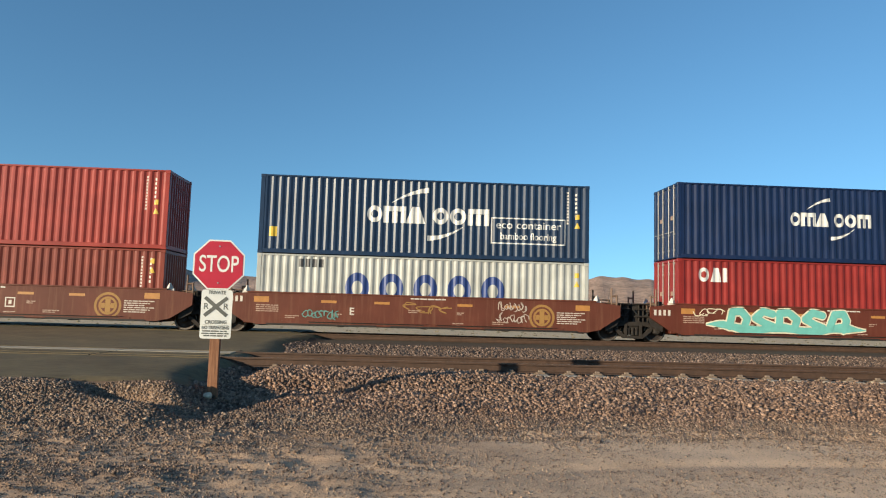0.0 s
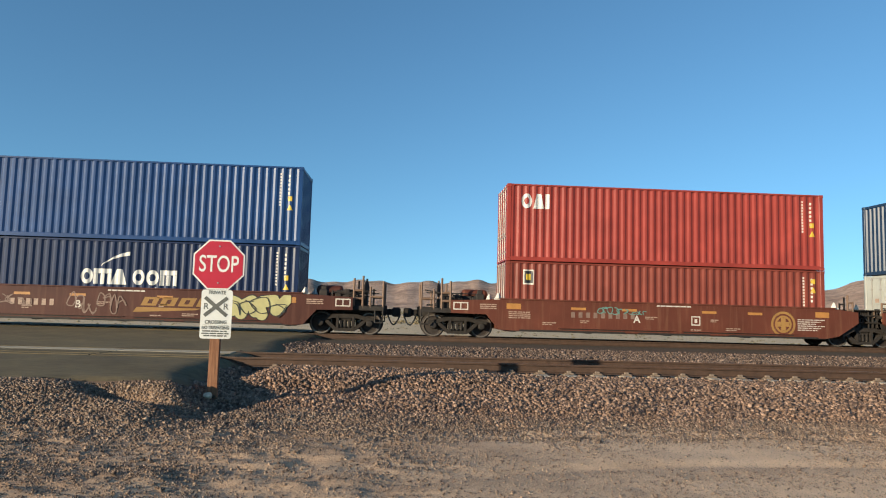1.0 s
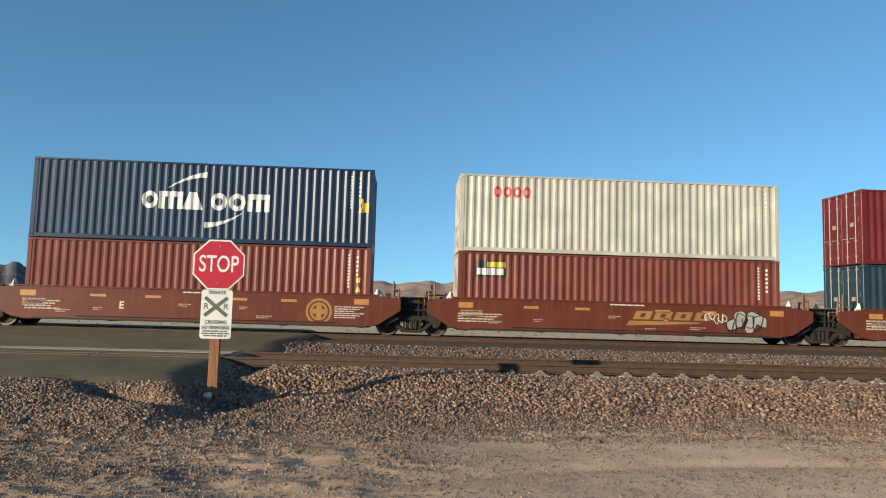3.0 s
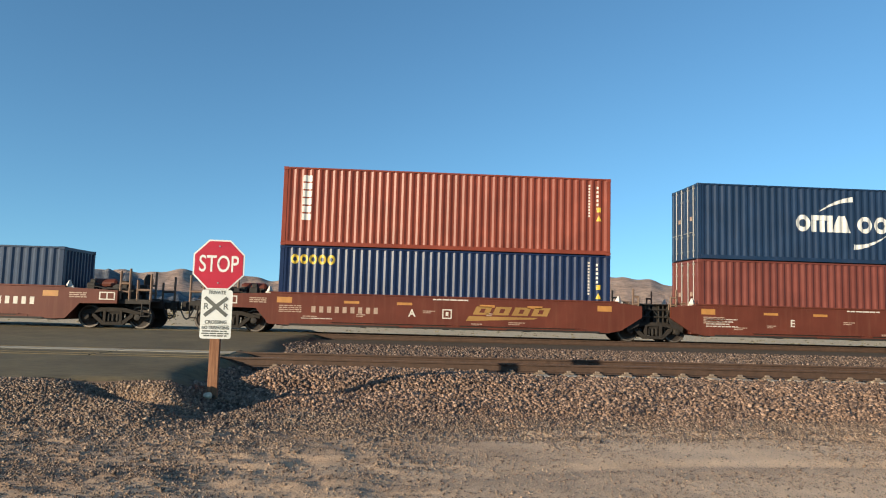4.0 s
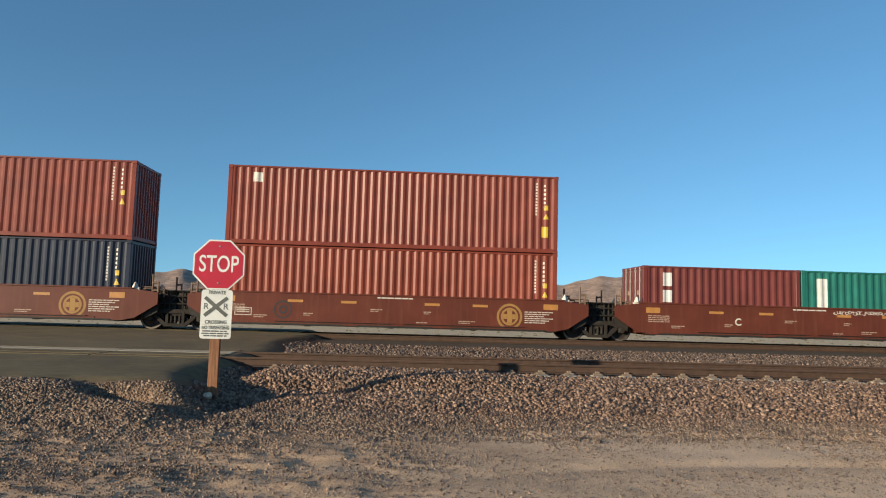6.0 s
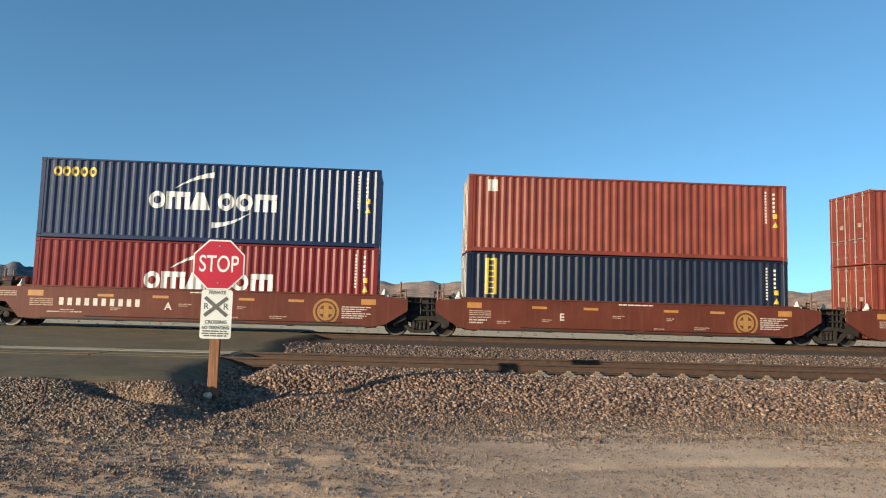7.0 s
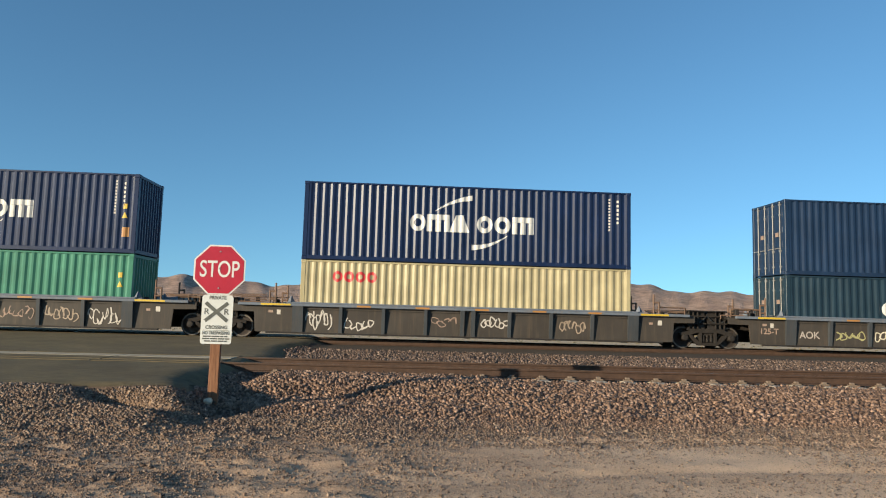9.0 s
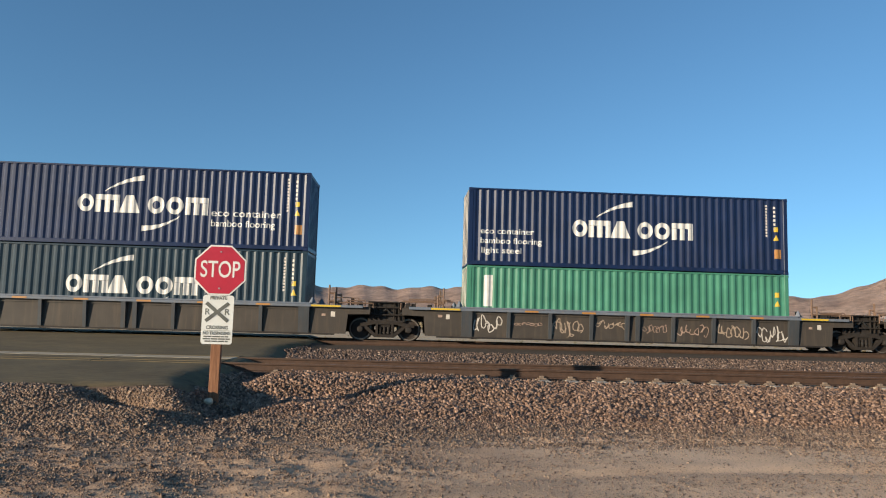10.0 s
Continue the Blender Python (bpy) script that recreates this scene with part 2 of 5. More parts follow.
M_LIME = plain("lime_spray_paint", (0.40, 0.36, 0.16), 0.5, 0, 0.15, 3.0, 0.03)
M_TANSPRAY = plain("faded_tan_spray_paint", (0.36, 0.27, 0.19), 0.6, 0, 0.25, 3.0, 0.03)
M_SILVER = plain("silver_spray_paint", (0.33, 0.31, 0.265), 0.5, 0.1, 0.2, 3.0, 0.03)
M_CREAMSPRAY = plain("cream_spray_paint", (0.66, 0.58, 0.42), 0.5, 0, 0.2, 3.0, 0.03)
M_CAST = plain("worn_corner_casting", (0.12, 0.085, 0.07), 0.6, 0.3, 0.35, 9.0)
M_LOCK = plain("galvanised_lock_rod", (0.32, 0.30, 0.27), 0.55, 0.3, 0.15, 12.0)

COL_SCALE = 0.54
COL = {
    "navy": (0.014, 0.034, 0.110), "blue": (0.020, 0.085, 0.27), "slate": (0.024, 0.056, 0.125), "ink": (0.018, 0.026, 0.058),
    "teal": (0.032, 0.068, 0.098), "white": (0.78, 0.75, 0.64), "cream": (0.78, 0.655, 0.38), "grey": (0.72, 0.72, 0.66),
    "red": (0.42, 0.045, 0.038), "faded": (0.52, 0.080, 0.060), "brick": (0.36, 0.082, 0.054), "orange": (0.385, 0.084, 0.049), "maroon": (0.22, 0.030, 0.034),
    "brown": (0.28, 0.078, 0.058), "green": (0.11, 0.38, 0.25), "jade": (0.042, 0.265, 0.21), "mint": (0.20, 0.42, 0.28), "wine": (0.27, 0.068, 0.058), "crimson": (0.29, 0.034, 0.036),
}
PAINT = {k: paint(k + "_container_paint", tint(v, COL_SCALE), 0.38, 0.10 if k not in ("white", "cream", "grey") else 0.3, 0.10,
                  gloss=0.30 if k in ("navy", "blue", "slate", "ink", "teal") else 0.20, dust=tuple(0.55 * a + 0.45 * b for a, b in zip(v, (0.34, 0.26, 0.19)))) for k, v in COL.items()}


# ---------------- mesh helpers ----------------
def part(name, bm, material, parent=None, label="", m=None):
    """Links a bmesh (or a ready mesh) as one mesh object."""
    if isinstance(bm, bmesh.types.BMesh):
        me = bpy.data.meshes.new(name)
        bm.normal_update()
        bm.to_mesh(me)
        bm.free()
    else:
        me = bm
    if not me.materials:
        me.materials.append(material)
    ob = new(name, me)
    if me.materials[0] is not material:
        ob.material_slots[0].link = "OBJECT"
        ob.material_slots[0].material = material
    if parent is not None:
        ob.parent = parent
    if m is not None:
        ob.matrix_basis = m
    if label:
        ob["label"] = label
    return ob


def split(name, bm, material, parent, label=""):
    """Each loose piece of bm becomes a part of its own; very many small ones stay one part of kind stuff."""
    bmesh.ops.remove_doubles(bm, verts=bm.verts, dist=0.0002)
    left, groups = set(bm.verts), []
    while left:
        todo, grp = [left.pop()], []
        while todo:
            v = todo.pop()
            grp.append(v)
            for e in v.link_edges:
                o = e.other_vert(v)
                if o in left:
                    left.discard(o)
                    todo.append(o)
        groups.append(grp)
    if len(groups) > 24 or len(groups) == 1:
        ob = part(name, bm, material, parent, label)
        if len(groups) > 1:
            tagged(ob, kind="stuff")
        return
    groups.sort(key=lambda g: min((v.co.x, v.co.z) for v in g))
    for grp in groups:
        b = bmesh.new()
        ids = {v: b.verts.new(v.co) for v in grp}
        for f in {f for v in grp for f in v.link_faces}:
            b.faces.new([ids[v] for v in f.verts])
        part(name, b, material, parent, label)
    bm.free()


def box(bm, x0, x1, y0, y1, z0, z1, bev=0.0):
    vs = [bm.verts.new((x, y, z)) for z in (z0, z1) for y in (y0, y1) for x in (x0, x1)]
    fs = [bm.faces.new([vs[i] for i in f]) for f in ((0, 2, 3, 1), (4, 5, 7, 6), (0, 1, 5, 4), (2, 6, 7, 3), (0, 4, 6, 2), (1, 3, 7, 5))]
    if bev:
        es = list({e for f in fs for e in f.edges})
        bmesh.ops.bevel(bm, geom=es, offset=bev, segments=1, affect="EDGES")
    return bm


def boxes(*bs, bev=0.0):
    bm = bmesh.new()
    for b in bs:
        box(bm, *b, bev=bev)
    return bm


def rod(bm, a, b, r, n=8):
    a, b = Vector(a), Vector(b)
    m = Matrix.Translation((a + b) / 2) @ (b - a).to_track_quat("Z", "Y").to_matrix().to_4x4()
    bmesh.ops.create_cone(bm, cap_ends=True, segments=n, radius1=r, radius2=r, depth=(b - a).length, matrix=m)
    return bm


def rods(pairs, r, n=8):
    bm = bmesh.new()
    for a, b in pairs:
        rod(bm, a, b, r, n)
    return bm


def slab(bm, pts, y0, y1):
    """A plate with the outline pts in x, z, between y0 and y1."""
    a = [bm.verts.new((x, y0, z)) for x, z in pts]
    b = [bm.verts.new((x, y1, z)) for x, z in pts]
    bm.faces.new(a)
    bm.faces.new(b[::-1])
    n = len(pts)
    for i in range(n):
        j = (i + 1) % n
        bm.faces.new((a[j], a[i], b[i], b[j]))
    bmesh.ops.recalc_face_normals(bm, faces=bm.faces)
    return bm


def plate(pts, y0, y1):
    return slab(bmesh.new(), pts, y0, y1)


def lathe(bm, prof, n, at=(0, 0, 0)):
    """Turns a profile of (radius, y) about the y axis."""
    rings = []
    for r, y in prof:
        rings.append([bm.verts.new((at[0] + r * math.cos(2 * math.pi * k / n), at[1] + y, at[2] + r * math.sin(2 * math.pi * k / n))) for k in range(n)])
    for a, b in zip(rings, rings[1:]):
        for k in range(n):
            bm.faces.new((a[k], a[(k + 1) % n], b[(k + 1) % n], b[k]))
    bm.faces.new(rings[0][::-1])
    bm.faces.new(rings[-1])
    bmesh.ops.recalc_face_normals(bm, faces=bm.faces)
    return bm


def np_mesh(name, verts, faces):
    """A mesh from an array of places and an array of equal-sided faces."""
    me = bpy.data.meshes.new(name)
    k = faces.shape[1]
    me.vertices.add(len(verts))
    me.vertices.foreach_set("co", np.asarray(verts, np.float32).ravel())
    me.loops.add(faces.size)
    me.loops.foreach_set("vertex_index", faces.astype(np.int32).ravel())
    me.polygons.add(len(faces))
    me.polygons.foreach_set("loop_start", np.arange(0, faces.size, k, dtype=np.int32))
    me.polygons.foreach_set("loop_total", np.full(len(faces), k, np.int32))
    me.update(calc_edges=True)
    return me


def smoothstep(a, b, x):
    t = np.clip((x - a) / (b - a), 0, 1)
    return t * t * (3 - 2 * t)


def vnoise(x, y, seed=0):
    """Smooth value noise, about -1 to 1."""
    xi, yi = np.floor(x), np.floor(y)
    fx, fy = x - xi, y - yi
    fx, fy = fx * fx * (3 - 2 * fx), fy * fy * (3 - 2 * fy)

    def hsh(a, b):
        return np.modf(np.abs(np.sin(a * 127.1 + b * 311.7 + seed * 74.7) * 43758.5453))[0] * 2 - 1
    return (hsh(xi, yi) * (1 - fx) + hsh(xi + 1, yi) * fx) * (1 - fy) + (hsh(xi, yi + 1) * (1 - fx) + hsh(xi + 1, yi + 1) * fx) * fy


def fbm(x, y, octaves=4, seed=0):
    s, a = 0, 1.0
    for k in range(octaves):
        s = s + a * vnoise(x * 2 ** k, y * 2 ** k, seed + k)
        a *= 0.5
    return s


# ---------------- ground ----------------
NEAR_RAIL, NEAR_Z = 14.2, 0.43        # near rail of the empty track, top of its rail
TRAIN_Y, TRAIN_Z = 25.84, 0.49        # centre line of the busy track, top of its rail


def road_crest(y):
    """Where the asphalt begins to fall away towards the ballast."""
    x = -3.42 - 0.46 * smoothstep(9.9, 11.5, y) - 0.10 * smoothstep(11.5, 12.9, y) + 0.22 * smoothstep(13.2, 14.6, y)
    return x - 0.25 * np.sin(y * 0.7) * smoothstep(14.5, 17, y)


def road_edge(x, y):
    """Above zero on the asphalt of the crossing."""
    side = road_crest(y) + 0.62 - 0.30 * smoothstep(11.2, 9.8, y) + 0.12 * fbm(x * 0.9, y * 0.9, 3, 5) - x
    near = y - (10.12 - 0.02 * (x + 5) + 0.10 * fbm(x * 0.8, y * 0.8, 3, 9))
    return np.minimum(side, near)


def height(x, y):
    # dirt, the ballast shoulder and the beds of both tracks
    toe = 11.72 - 1.15 * smoothstep(-0.4, 3.0, x) + 0.12 * fbm(x * 0.9, y * 0.2, 2, 61)
    bed = 0.265 - 0.065 * smoothstep(0.6, 3.0, x)
    z = 0.02 + (bed - 0.02) * smoothstep(0.0, 1.0, (y - toe) / (12.75 - toe)) + (0.275 - bed) * smoothstep(15.9, 17.5, y)
    z = z + 0.03 * smoothstep(22.2, 23.2, y) - 1.85 * smoothstep(28.2, 35.0, y) + 0.05 * fbm(x * 0.12, y * 0.12, 3, 14) * smoothstep(34, 50, y)
    soft = 1 - smoothstep(12.0, 12.9, y)
    rise = 0.35 + 0.65 * np.maximum(smoothstep(1.5, -2.0, x), smoothstep(8.0, 9.5, y))
    z = z + (0.022 * fbm(x * 0.9, y * 1.2, 4, 1) + 0.010 * fbm(x * 4.6, y * 6.2, 4, 2)) * soft * rise
    # the road on its low bank
    zr = 0.38 + 0.025 * smoothstep(10.5, 13.2, y) + 0.065 * smoothstep(16.5, 24, y)
    wide = 0.95 + 0.30 * smoothstep(10.1, 10.7, y) - 0.25 * smoothstep(11.2, 12.6, y)
    side = smoothstep(1.0, 0.0, (x - road_crest(y) - 0.05 * fbm(x * 0.8, y * 0.8, 3, 5)) / wide)
    along = smoothstep(8.3, 10.1, y + 0.22 * fbm(x * 0.8, y * 0.7, 3, 9)) * (1 - smoothstep(28.5, 35, y))
    bank = side * along
    z = z * (1 - bank) + zr * bank
    # hollow between the asphalt and the ballast heads, and one before the bank
    z = z - 0.15 * np.exp(-((x + 3.02) / 0.36) ** 2) * smoothstep(12.0, 12.9, y) * smoothstep(16.6, 15.6, y)
    z = z - 0.06 * np.exp(-((x + 2.7) / 0.4) ** 2 - ((y - 10.05) / 0.35) ** 2)
    z = z - 0.25 * np.exp(-((x + 3.75) / 0.72) ** 2 - ((y - 9.66 + 0.42 * (x + 3.75)) / 0.25) ** 2) - 0.07 * np.exp(-((x + 1.25) / 0.8) ** 2 - ((y - 9.0) / 0.3) ** 2)
    # churned dirt beside the road
    churn = smoothstep(1.5, -1.5, x + 0.8 * fbm(x * 0.6, y * 0.6, 2, 33)) * smoothstep(9.3, 8.3, y) * smoothstep(4.2, 5.2, y)
    z = z + churn * (0.018 * np.abs(fbm(x * 1.7, y * 3.4, 4, 37)) + 0.024 * np.maximum(fbm(x * 5.2, y * 9.0, 3, 41) - 0.1, 0)) - 0.006 * churn
    # wheel ruts that bend across the dirt
    for r, d in ((9.6, 0.03), (11.2, 0.028)):
        q = np.hypot(x - 4.2, y + 2.6) - r
        z = z - d * np.exp(-(q / 0.16) ** 2) * smoothstep(-2, 2, x) * (1 - smoothstep(8.4, 9.2, y))
    return z


def axis(fine0, fine1, step, lo, hi, grow=1.12):
    a = list(np.arange(fine0, fine1, step))
    s, v = step, fine0
    left = []
    while v > lo:
        s *= grow
        v -= s
        left.append(v)
    s, v = step, a[-1]
    right = []
    while v < hi:
        s *= grow
        v += s
        right.append(v)
    return np.array(left[::-1] + a + right)


def ground():
    xs, ys = axis(-13, 15, 0.065, -4000, 4000), axis(4.8, 17, 0.055, -600, 4500)
    X, Y = np.meshgrid(xs, ys)
    Z = height(X, Y)
    v = np.stack([X, Y, Z], -1).reshape(-1, 3)
    w, hgt = len(xs), len(ys)
    i = (np.arange(hgt - 1)[:, None] * w + np.arange(w - 1)[None]).ravel()
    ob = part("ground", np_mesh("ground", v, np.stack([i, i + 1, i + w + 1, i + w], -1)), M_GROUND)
    return tagged(ob, "sandy desert ground with gravel and a ballast shoulder", "ground", kind="structure")


def road():
    xs, ys = np.arange(-40, -2.6, 0.12), np.arange(9.0, 29, 0.12)
    X, Y = np.meshgrid(xs, ys)
    ok = road_edge(X, Y) > 0
    crown = 0.018 * smoothstep(0, 0.35, road_edge(X, Y))
    Z = height(X, Y) + 0.004 + crown + 0.006 * fbm(X * 1.5, Y * 1.5, 3, 4)
    w = len(xs)
    # leave the rails free
    for ry in (NEAR_RAIL, NEAR_RAIL + 1.51, TRAIN_Y - 0.755, TRAIN_Y + 0.755):
        Z = np.where(np.abs(Y - ry) < 0.1, Z - 0.05, Z)
    quad = ok[:-1, :-1] & ok[1:, :-1] & ok[:-1, 1:] & ok[1:, 1:]
    j, i = np.nonzero(quad)
    a = j * w + i
    faces = np.stack([a, a + 1, a + w + 1, a + w], -1)
    used = np.unique(faces)
    back = np.full(X.size, -1)
    back[used] = np.arange(len(used))
    v = np.stack([X, Y, Z], -1).reshape(-1, 3)[used]
    ob = part("road", np_mesh("road", v, back[faces]), M_ASPHALT)
    return tagged(ob, "worn grey-brown asphalt of a private level crossing", "road", kind="structure")


CUBE = np.array([(x, y, z) for z in (-1, 1) for y in (-1, 1) for x in (-1, 1)], float)
CUBE_F = np.array(((0, 2, 3, 1), (4, 5, 7, 6), (0, 1, 5, 4), (2, 6, 7, 3), (0, 4, 6, 2), (1, 3, 7, 5)))


def stones(name, x, y, r, material, label, category, rng, sink=0.25, zf=None, flat=0.75, loose=0.0):
    """Angular stones at the places x, y with the radii r, one joined mesh."""
    n = len(x)
    v = CUBE[None] * rng.uniform(0.35, 0.85, (n, 8, 3))
    v = v * np.stack([rng.uniform(0.8, 1.25, n), rng.uniform(0.7, 1.1, n), rng.uniform(0.5, 0.95, n) * flat / 0.75], -1)[:, None]
    q = rng.normal(size=(n, 4)) * np.array([1.0, 0.35, 0.35, 1.0])
    q /= np.linalg.norm(q, axis=1)[:, None]
    w, a, b, c = q.T
    R = np.stack([1 - 2 * (b * b + c * c), 2 * (a * b - c * w), 2 * (a * c + b * w), 2 * (a * b + c * w), 1 - 2 * (a * a + c * c), 2 * (b * c - a * w),
                  2 * (a * c - b * w), 2 * (b * c + a * w), 1 - 2 * (a * a + b * b)], -1).reshape(n, 3, 3)
    v = np.einsum("nij,nkj->nki", R, v) * r[:, None, None]
    z = (height(x, y) if zf is None else zf) + r * (sink + loose * rng.uniform(-1, 1, n))
    v += np.stack([x, y, z], -1)[:, None]
    f = (CUBE_F[None] + 8 * np.arange(n)[:, None, None]).reshape(-1, 4)
    ob = part(name, np_mesh(name, v.reshape(-1, 3), f), material)
    return tagged(ob, label, category, kind="stuff")


def scatter_all():
    rng = np.random.default_rng(4)
    # shoulder of the empty track
    n = 150000
    x, y = rng.uniform(-9, 17, n), rng.uniform(8.4, 14.05, n)
    lim = smoothstep(8.9, 10.2, y + 0.7 * fbm(x * 0.5, y * 0.6, 3, 11)) ** 1.2
    keep = (rng.random(n) < lim * 0.95 + 0.02) & (road_edge(x, y) < 0.02) & (np.abs(x) < 0.75 * y + 1.5) & ((y < 13.6) | (rng.random(n) < 0.25 + 0.75 * smoothstep(2.2, 0.6, x)))
    x, y = x[keep], y[keep]
    r = (0.019 + 0.024 * rng.random(len(x)) ** 1.3) * (0.50 + 0.50 * smoothstep(9.3, 11.2, y)) * (0.72 + 0.28 * np.maximum(smoothstep(-3.6, -2.6, x), smoothstep(10.3, 11.0, y)))
    # dirty gravel spilled off the road, clean ballast elsewhere
    dirty = (y < 10.35 + 0.25 * fbm(x * 0.9, y * 0.9, 2, 81)) & (x < -1.6 + 0.8 * fbm(x * 0.7, y * 0.9, 2, 83))
    stones("road_gravel", x[dirty], y[dirty], r[dirty], M_DIRTY, "dirty dark gravel spilled beside the asphalt", "gravel", rng, sink=0.25, flat=0.95, loose=0.4)
    x, y, r = x[~dirty], y[~dirty], r[~dirty]
    stones("ballast_shoulder", x, y, r, M_BALLAST, "coarse pinkish-brown crushed ballast beside the track", "ballast", rng, sink=0.2, flat=1.0, loose=0.6)
    # between the rails and between the tracks
    n = 60000
    x, y = rng.uniform(-6, 27, n), 14.3 + (rng.random(n) ** 0.8) * 7.9
    keep = (road_edge(x, y) < 0.0) & (np.abs(x) < 0.75 * y + 1.5) & (np.abs(y - NEAR_RAIL) > 0.09) & (np.abs(y - NEAR_RAIL - 1.51) > 0.09)
    x, y = x[keep], y[keep]
    stones("ballast_bed", x, y, rng.uniform(0.022, 0.05, len(x)), M_DIRTY, "crushed ballast between the two tracks", "ballast", rng, sink=0.15, loose=0.4)
    # loose gravel on the dirt, denser towards the road
    n = 260000
    y = 4.9 + 5.2 * rng.random(n) ** 0.9
    x = rng.uniform(-1, 1, n) * (0.72 * y + 0.8)
    dens = 0.15 + 0.33 * smoothstep(3.0, -3.5, x + 1.5 * fbm(x * 0.7, y * 0.9, 3, 21)) + 0.22 * fbm(x * 1.4, y * 1.6, 3, 27) + 0.6 * smoothstep(7.6, 9.4, y)
    dens = dens * (1 - 0.6 * smoothstep(-2.2, -0.6, x) * smoothstep(6.7, 5.9, y))
    keep = (rng.random(n) < dens * 0.8) & (road_edge(x, y) < 0.1)
    x, y = x[keep], y[keep]
    r = (0.0042 + 0.012 * rng.random(len(x)) ** 2.8 + 0.013 * (rng.random(len(x)) > 0.993)) * (0.9 + 0.3 * smoothstep(2.0, -2.0, x + fbm(x * 0.8, y * 1.1, 2, 71)) * smoothstep(5.2, 7.0, y)) * (1 + 0.6 * smoothstep(7.0, 9.2, y))
    n = 120000
    gy = 4.9 + 4.6 * rng.random(n) ** 0.85
    gx = rng.uniform(-1, 1, n) * (0.72 * gy + 0.8)
    keep = rng.random(n) < 0.55 + 0.45 * fbm(gx * 0.8, gy * 1.8, 3, 77)
    gx, gy = gx[keep], gy[keep]
    x, y, r = np.concatenate([x, gx]), np.concatenate([y, gy]), np.concatenate([r, 0.0026 + 0.0045 * rng.random(len(gx)) ** 2.5])
    stones("loose_gravel", x, y, r, M_PEBBLE, "loose gravel strewn over dirt", "gravel", rng, sink=0.2, flat=0.6)


def sage():
    """Low desert scrub on the plain behind the railway."""
    rng = np.random.default_rng(8)
    n = 800
    y = 120 + 420 * rng.random(n) ** 1.7
    x = rng.uniform(-0.85, 0.9, n) * y
    allx, ally, allz, allr = [], [], [], []
    for k in range(n):
        m = 16
        s = rng.uniform(0.25, 0.75)
        allx += list(x[k] + rng.normal(0, s * 0.7, m))
        ally += list(y[k] + rng.normal(0, s * 0.7, m))
        allz += list(np.abs(rng.normal(0.15, s * 0.45, m)))
        allr += list(rng.uniform(0.10, 0.28, m))
    n = 700
    ty = 56 + 70 * rng.random(n) ** 1.2
    tx = rng.uniform(-0.8, 0.85, n) * ty
    for k in range(4):
        allx += list(tx + rng.normal(0, 0.16, n))
        ally += list(ty + rng.normal(0, 0.1, n))
        allz += list(rng.uniform(0.0, 0.10, n))
        allr += list(rng.uniform(0.05, 0.13, n))
    ob = stones("desert_scrub", np.array(allx), np.array(ally), np.array(allr), M_SCRUB, "low dry desert scrub on the plain", "scrub", rng, zf=np.array(allz) - 1.6)
    return ob


def hills(name, label, mat, az0, az1, dist, depth, heightf, seed, step=0.12):
    """A range of bare hills seen from afar: az in degrees from +y to +x, heights in metres."""
    az = np.radians(np.arange(az0, az1, step))
    k = np.linspace(0, 1, 26)
    A, K = np.meshgrid(az, k)
    D = dist + depth * K
    X, Y = D * np.sin(A), D * np.cos(A)
    prof = np.sin(np.pi * np.clip(K * 0.62, 0, 1)) ** 1.2
    H = heightf(np.degrees(A)) * D / dist
    rough = fbm(X / (dist * 0.11), Y / (dist * 0.16), 3, seed)
    Z = H * prof * (1 + 0.09 * rough) - 4
    w = len(az)
    i = (np.arange(len(k) - 1)[:, None] * w + np.arange(w - 1)[None]).ravel()
    ob = part(name, np_mesh(name, np.stack([X, Y, Z], -1).reshape(-1, 3), np.stack([i, i + 1, i + w + 1, i + w], -1)), mat)
    return tagged(ob, label, "hills", kind="structure")


def hump(a, c, w, h):
    return h * np.exp(-((a - c) / w) ** 2)


def rail(y, ztop, x0, x1, name):
    prof = [(-0.036, 0), (-0.036, -0.034), (-0.009, -0.048), (-0.009, -0.15), (-0.072, -0.166), (-0.072, -0.182),
            (0.072, -0.182), (0.072, -0.166), (0.009, -0.15), (0.009, -0.048), (0.036, -0.034), (0.036, 0)]
    bm = bmesh.new()
    a = [bm.verts.new((x0, y + p, ztop + q)) for p, q in prof]
    b = [bm.verts.new((x1, y + p, ztop + q)) for p, q in prof]
    for i in range(len(prof)):
        j = (i + 1) % len(prof)
        bm.faces.new((a[i], a[j], b[j], b[i]))
    bm.faces.new(a[::-1])
    bm.faces.new(b)
    bmesh.ops.recalc_face_normals(bm, faces=bm.faces)
    return bm


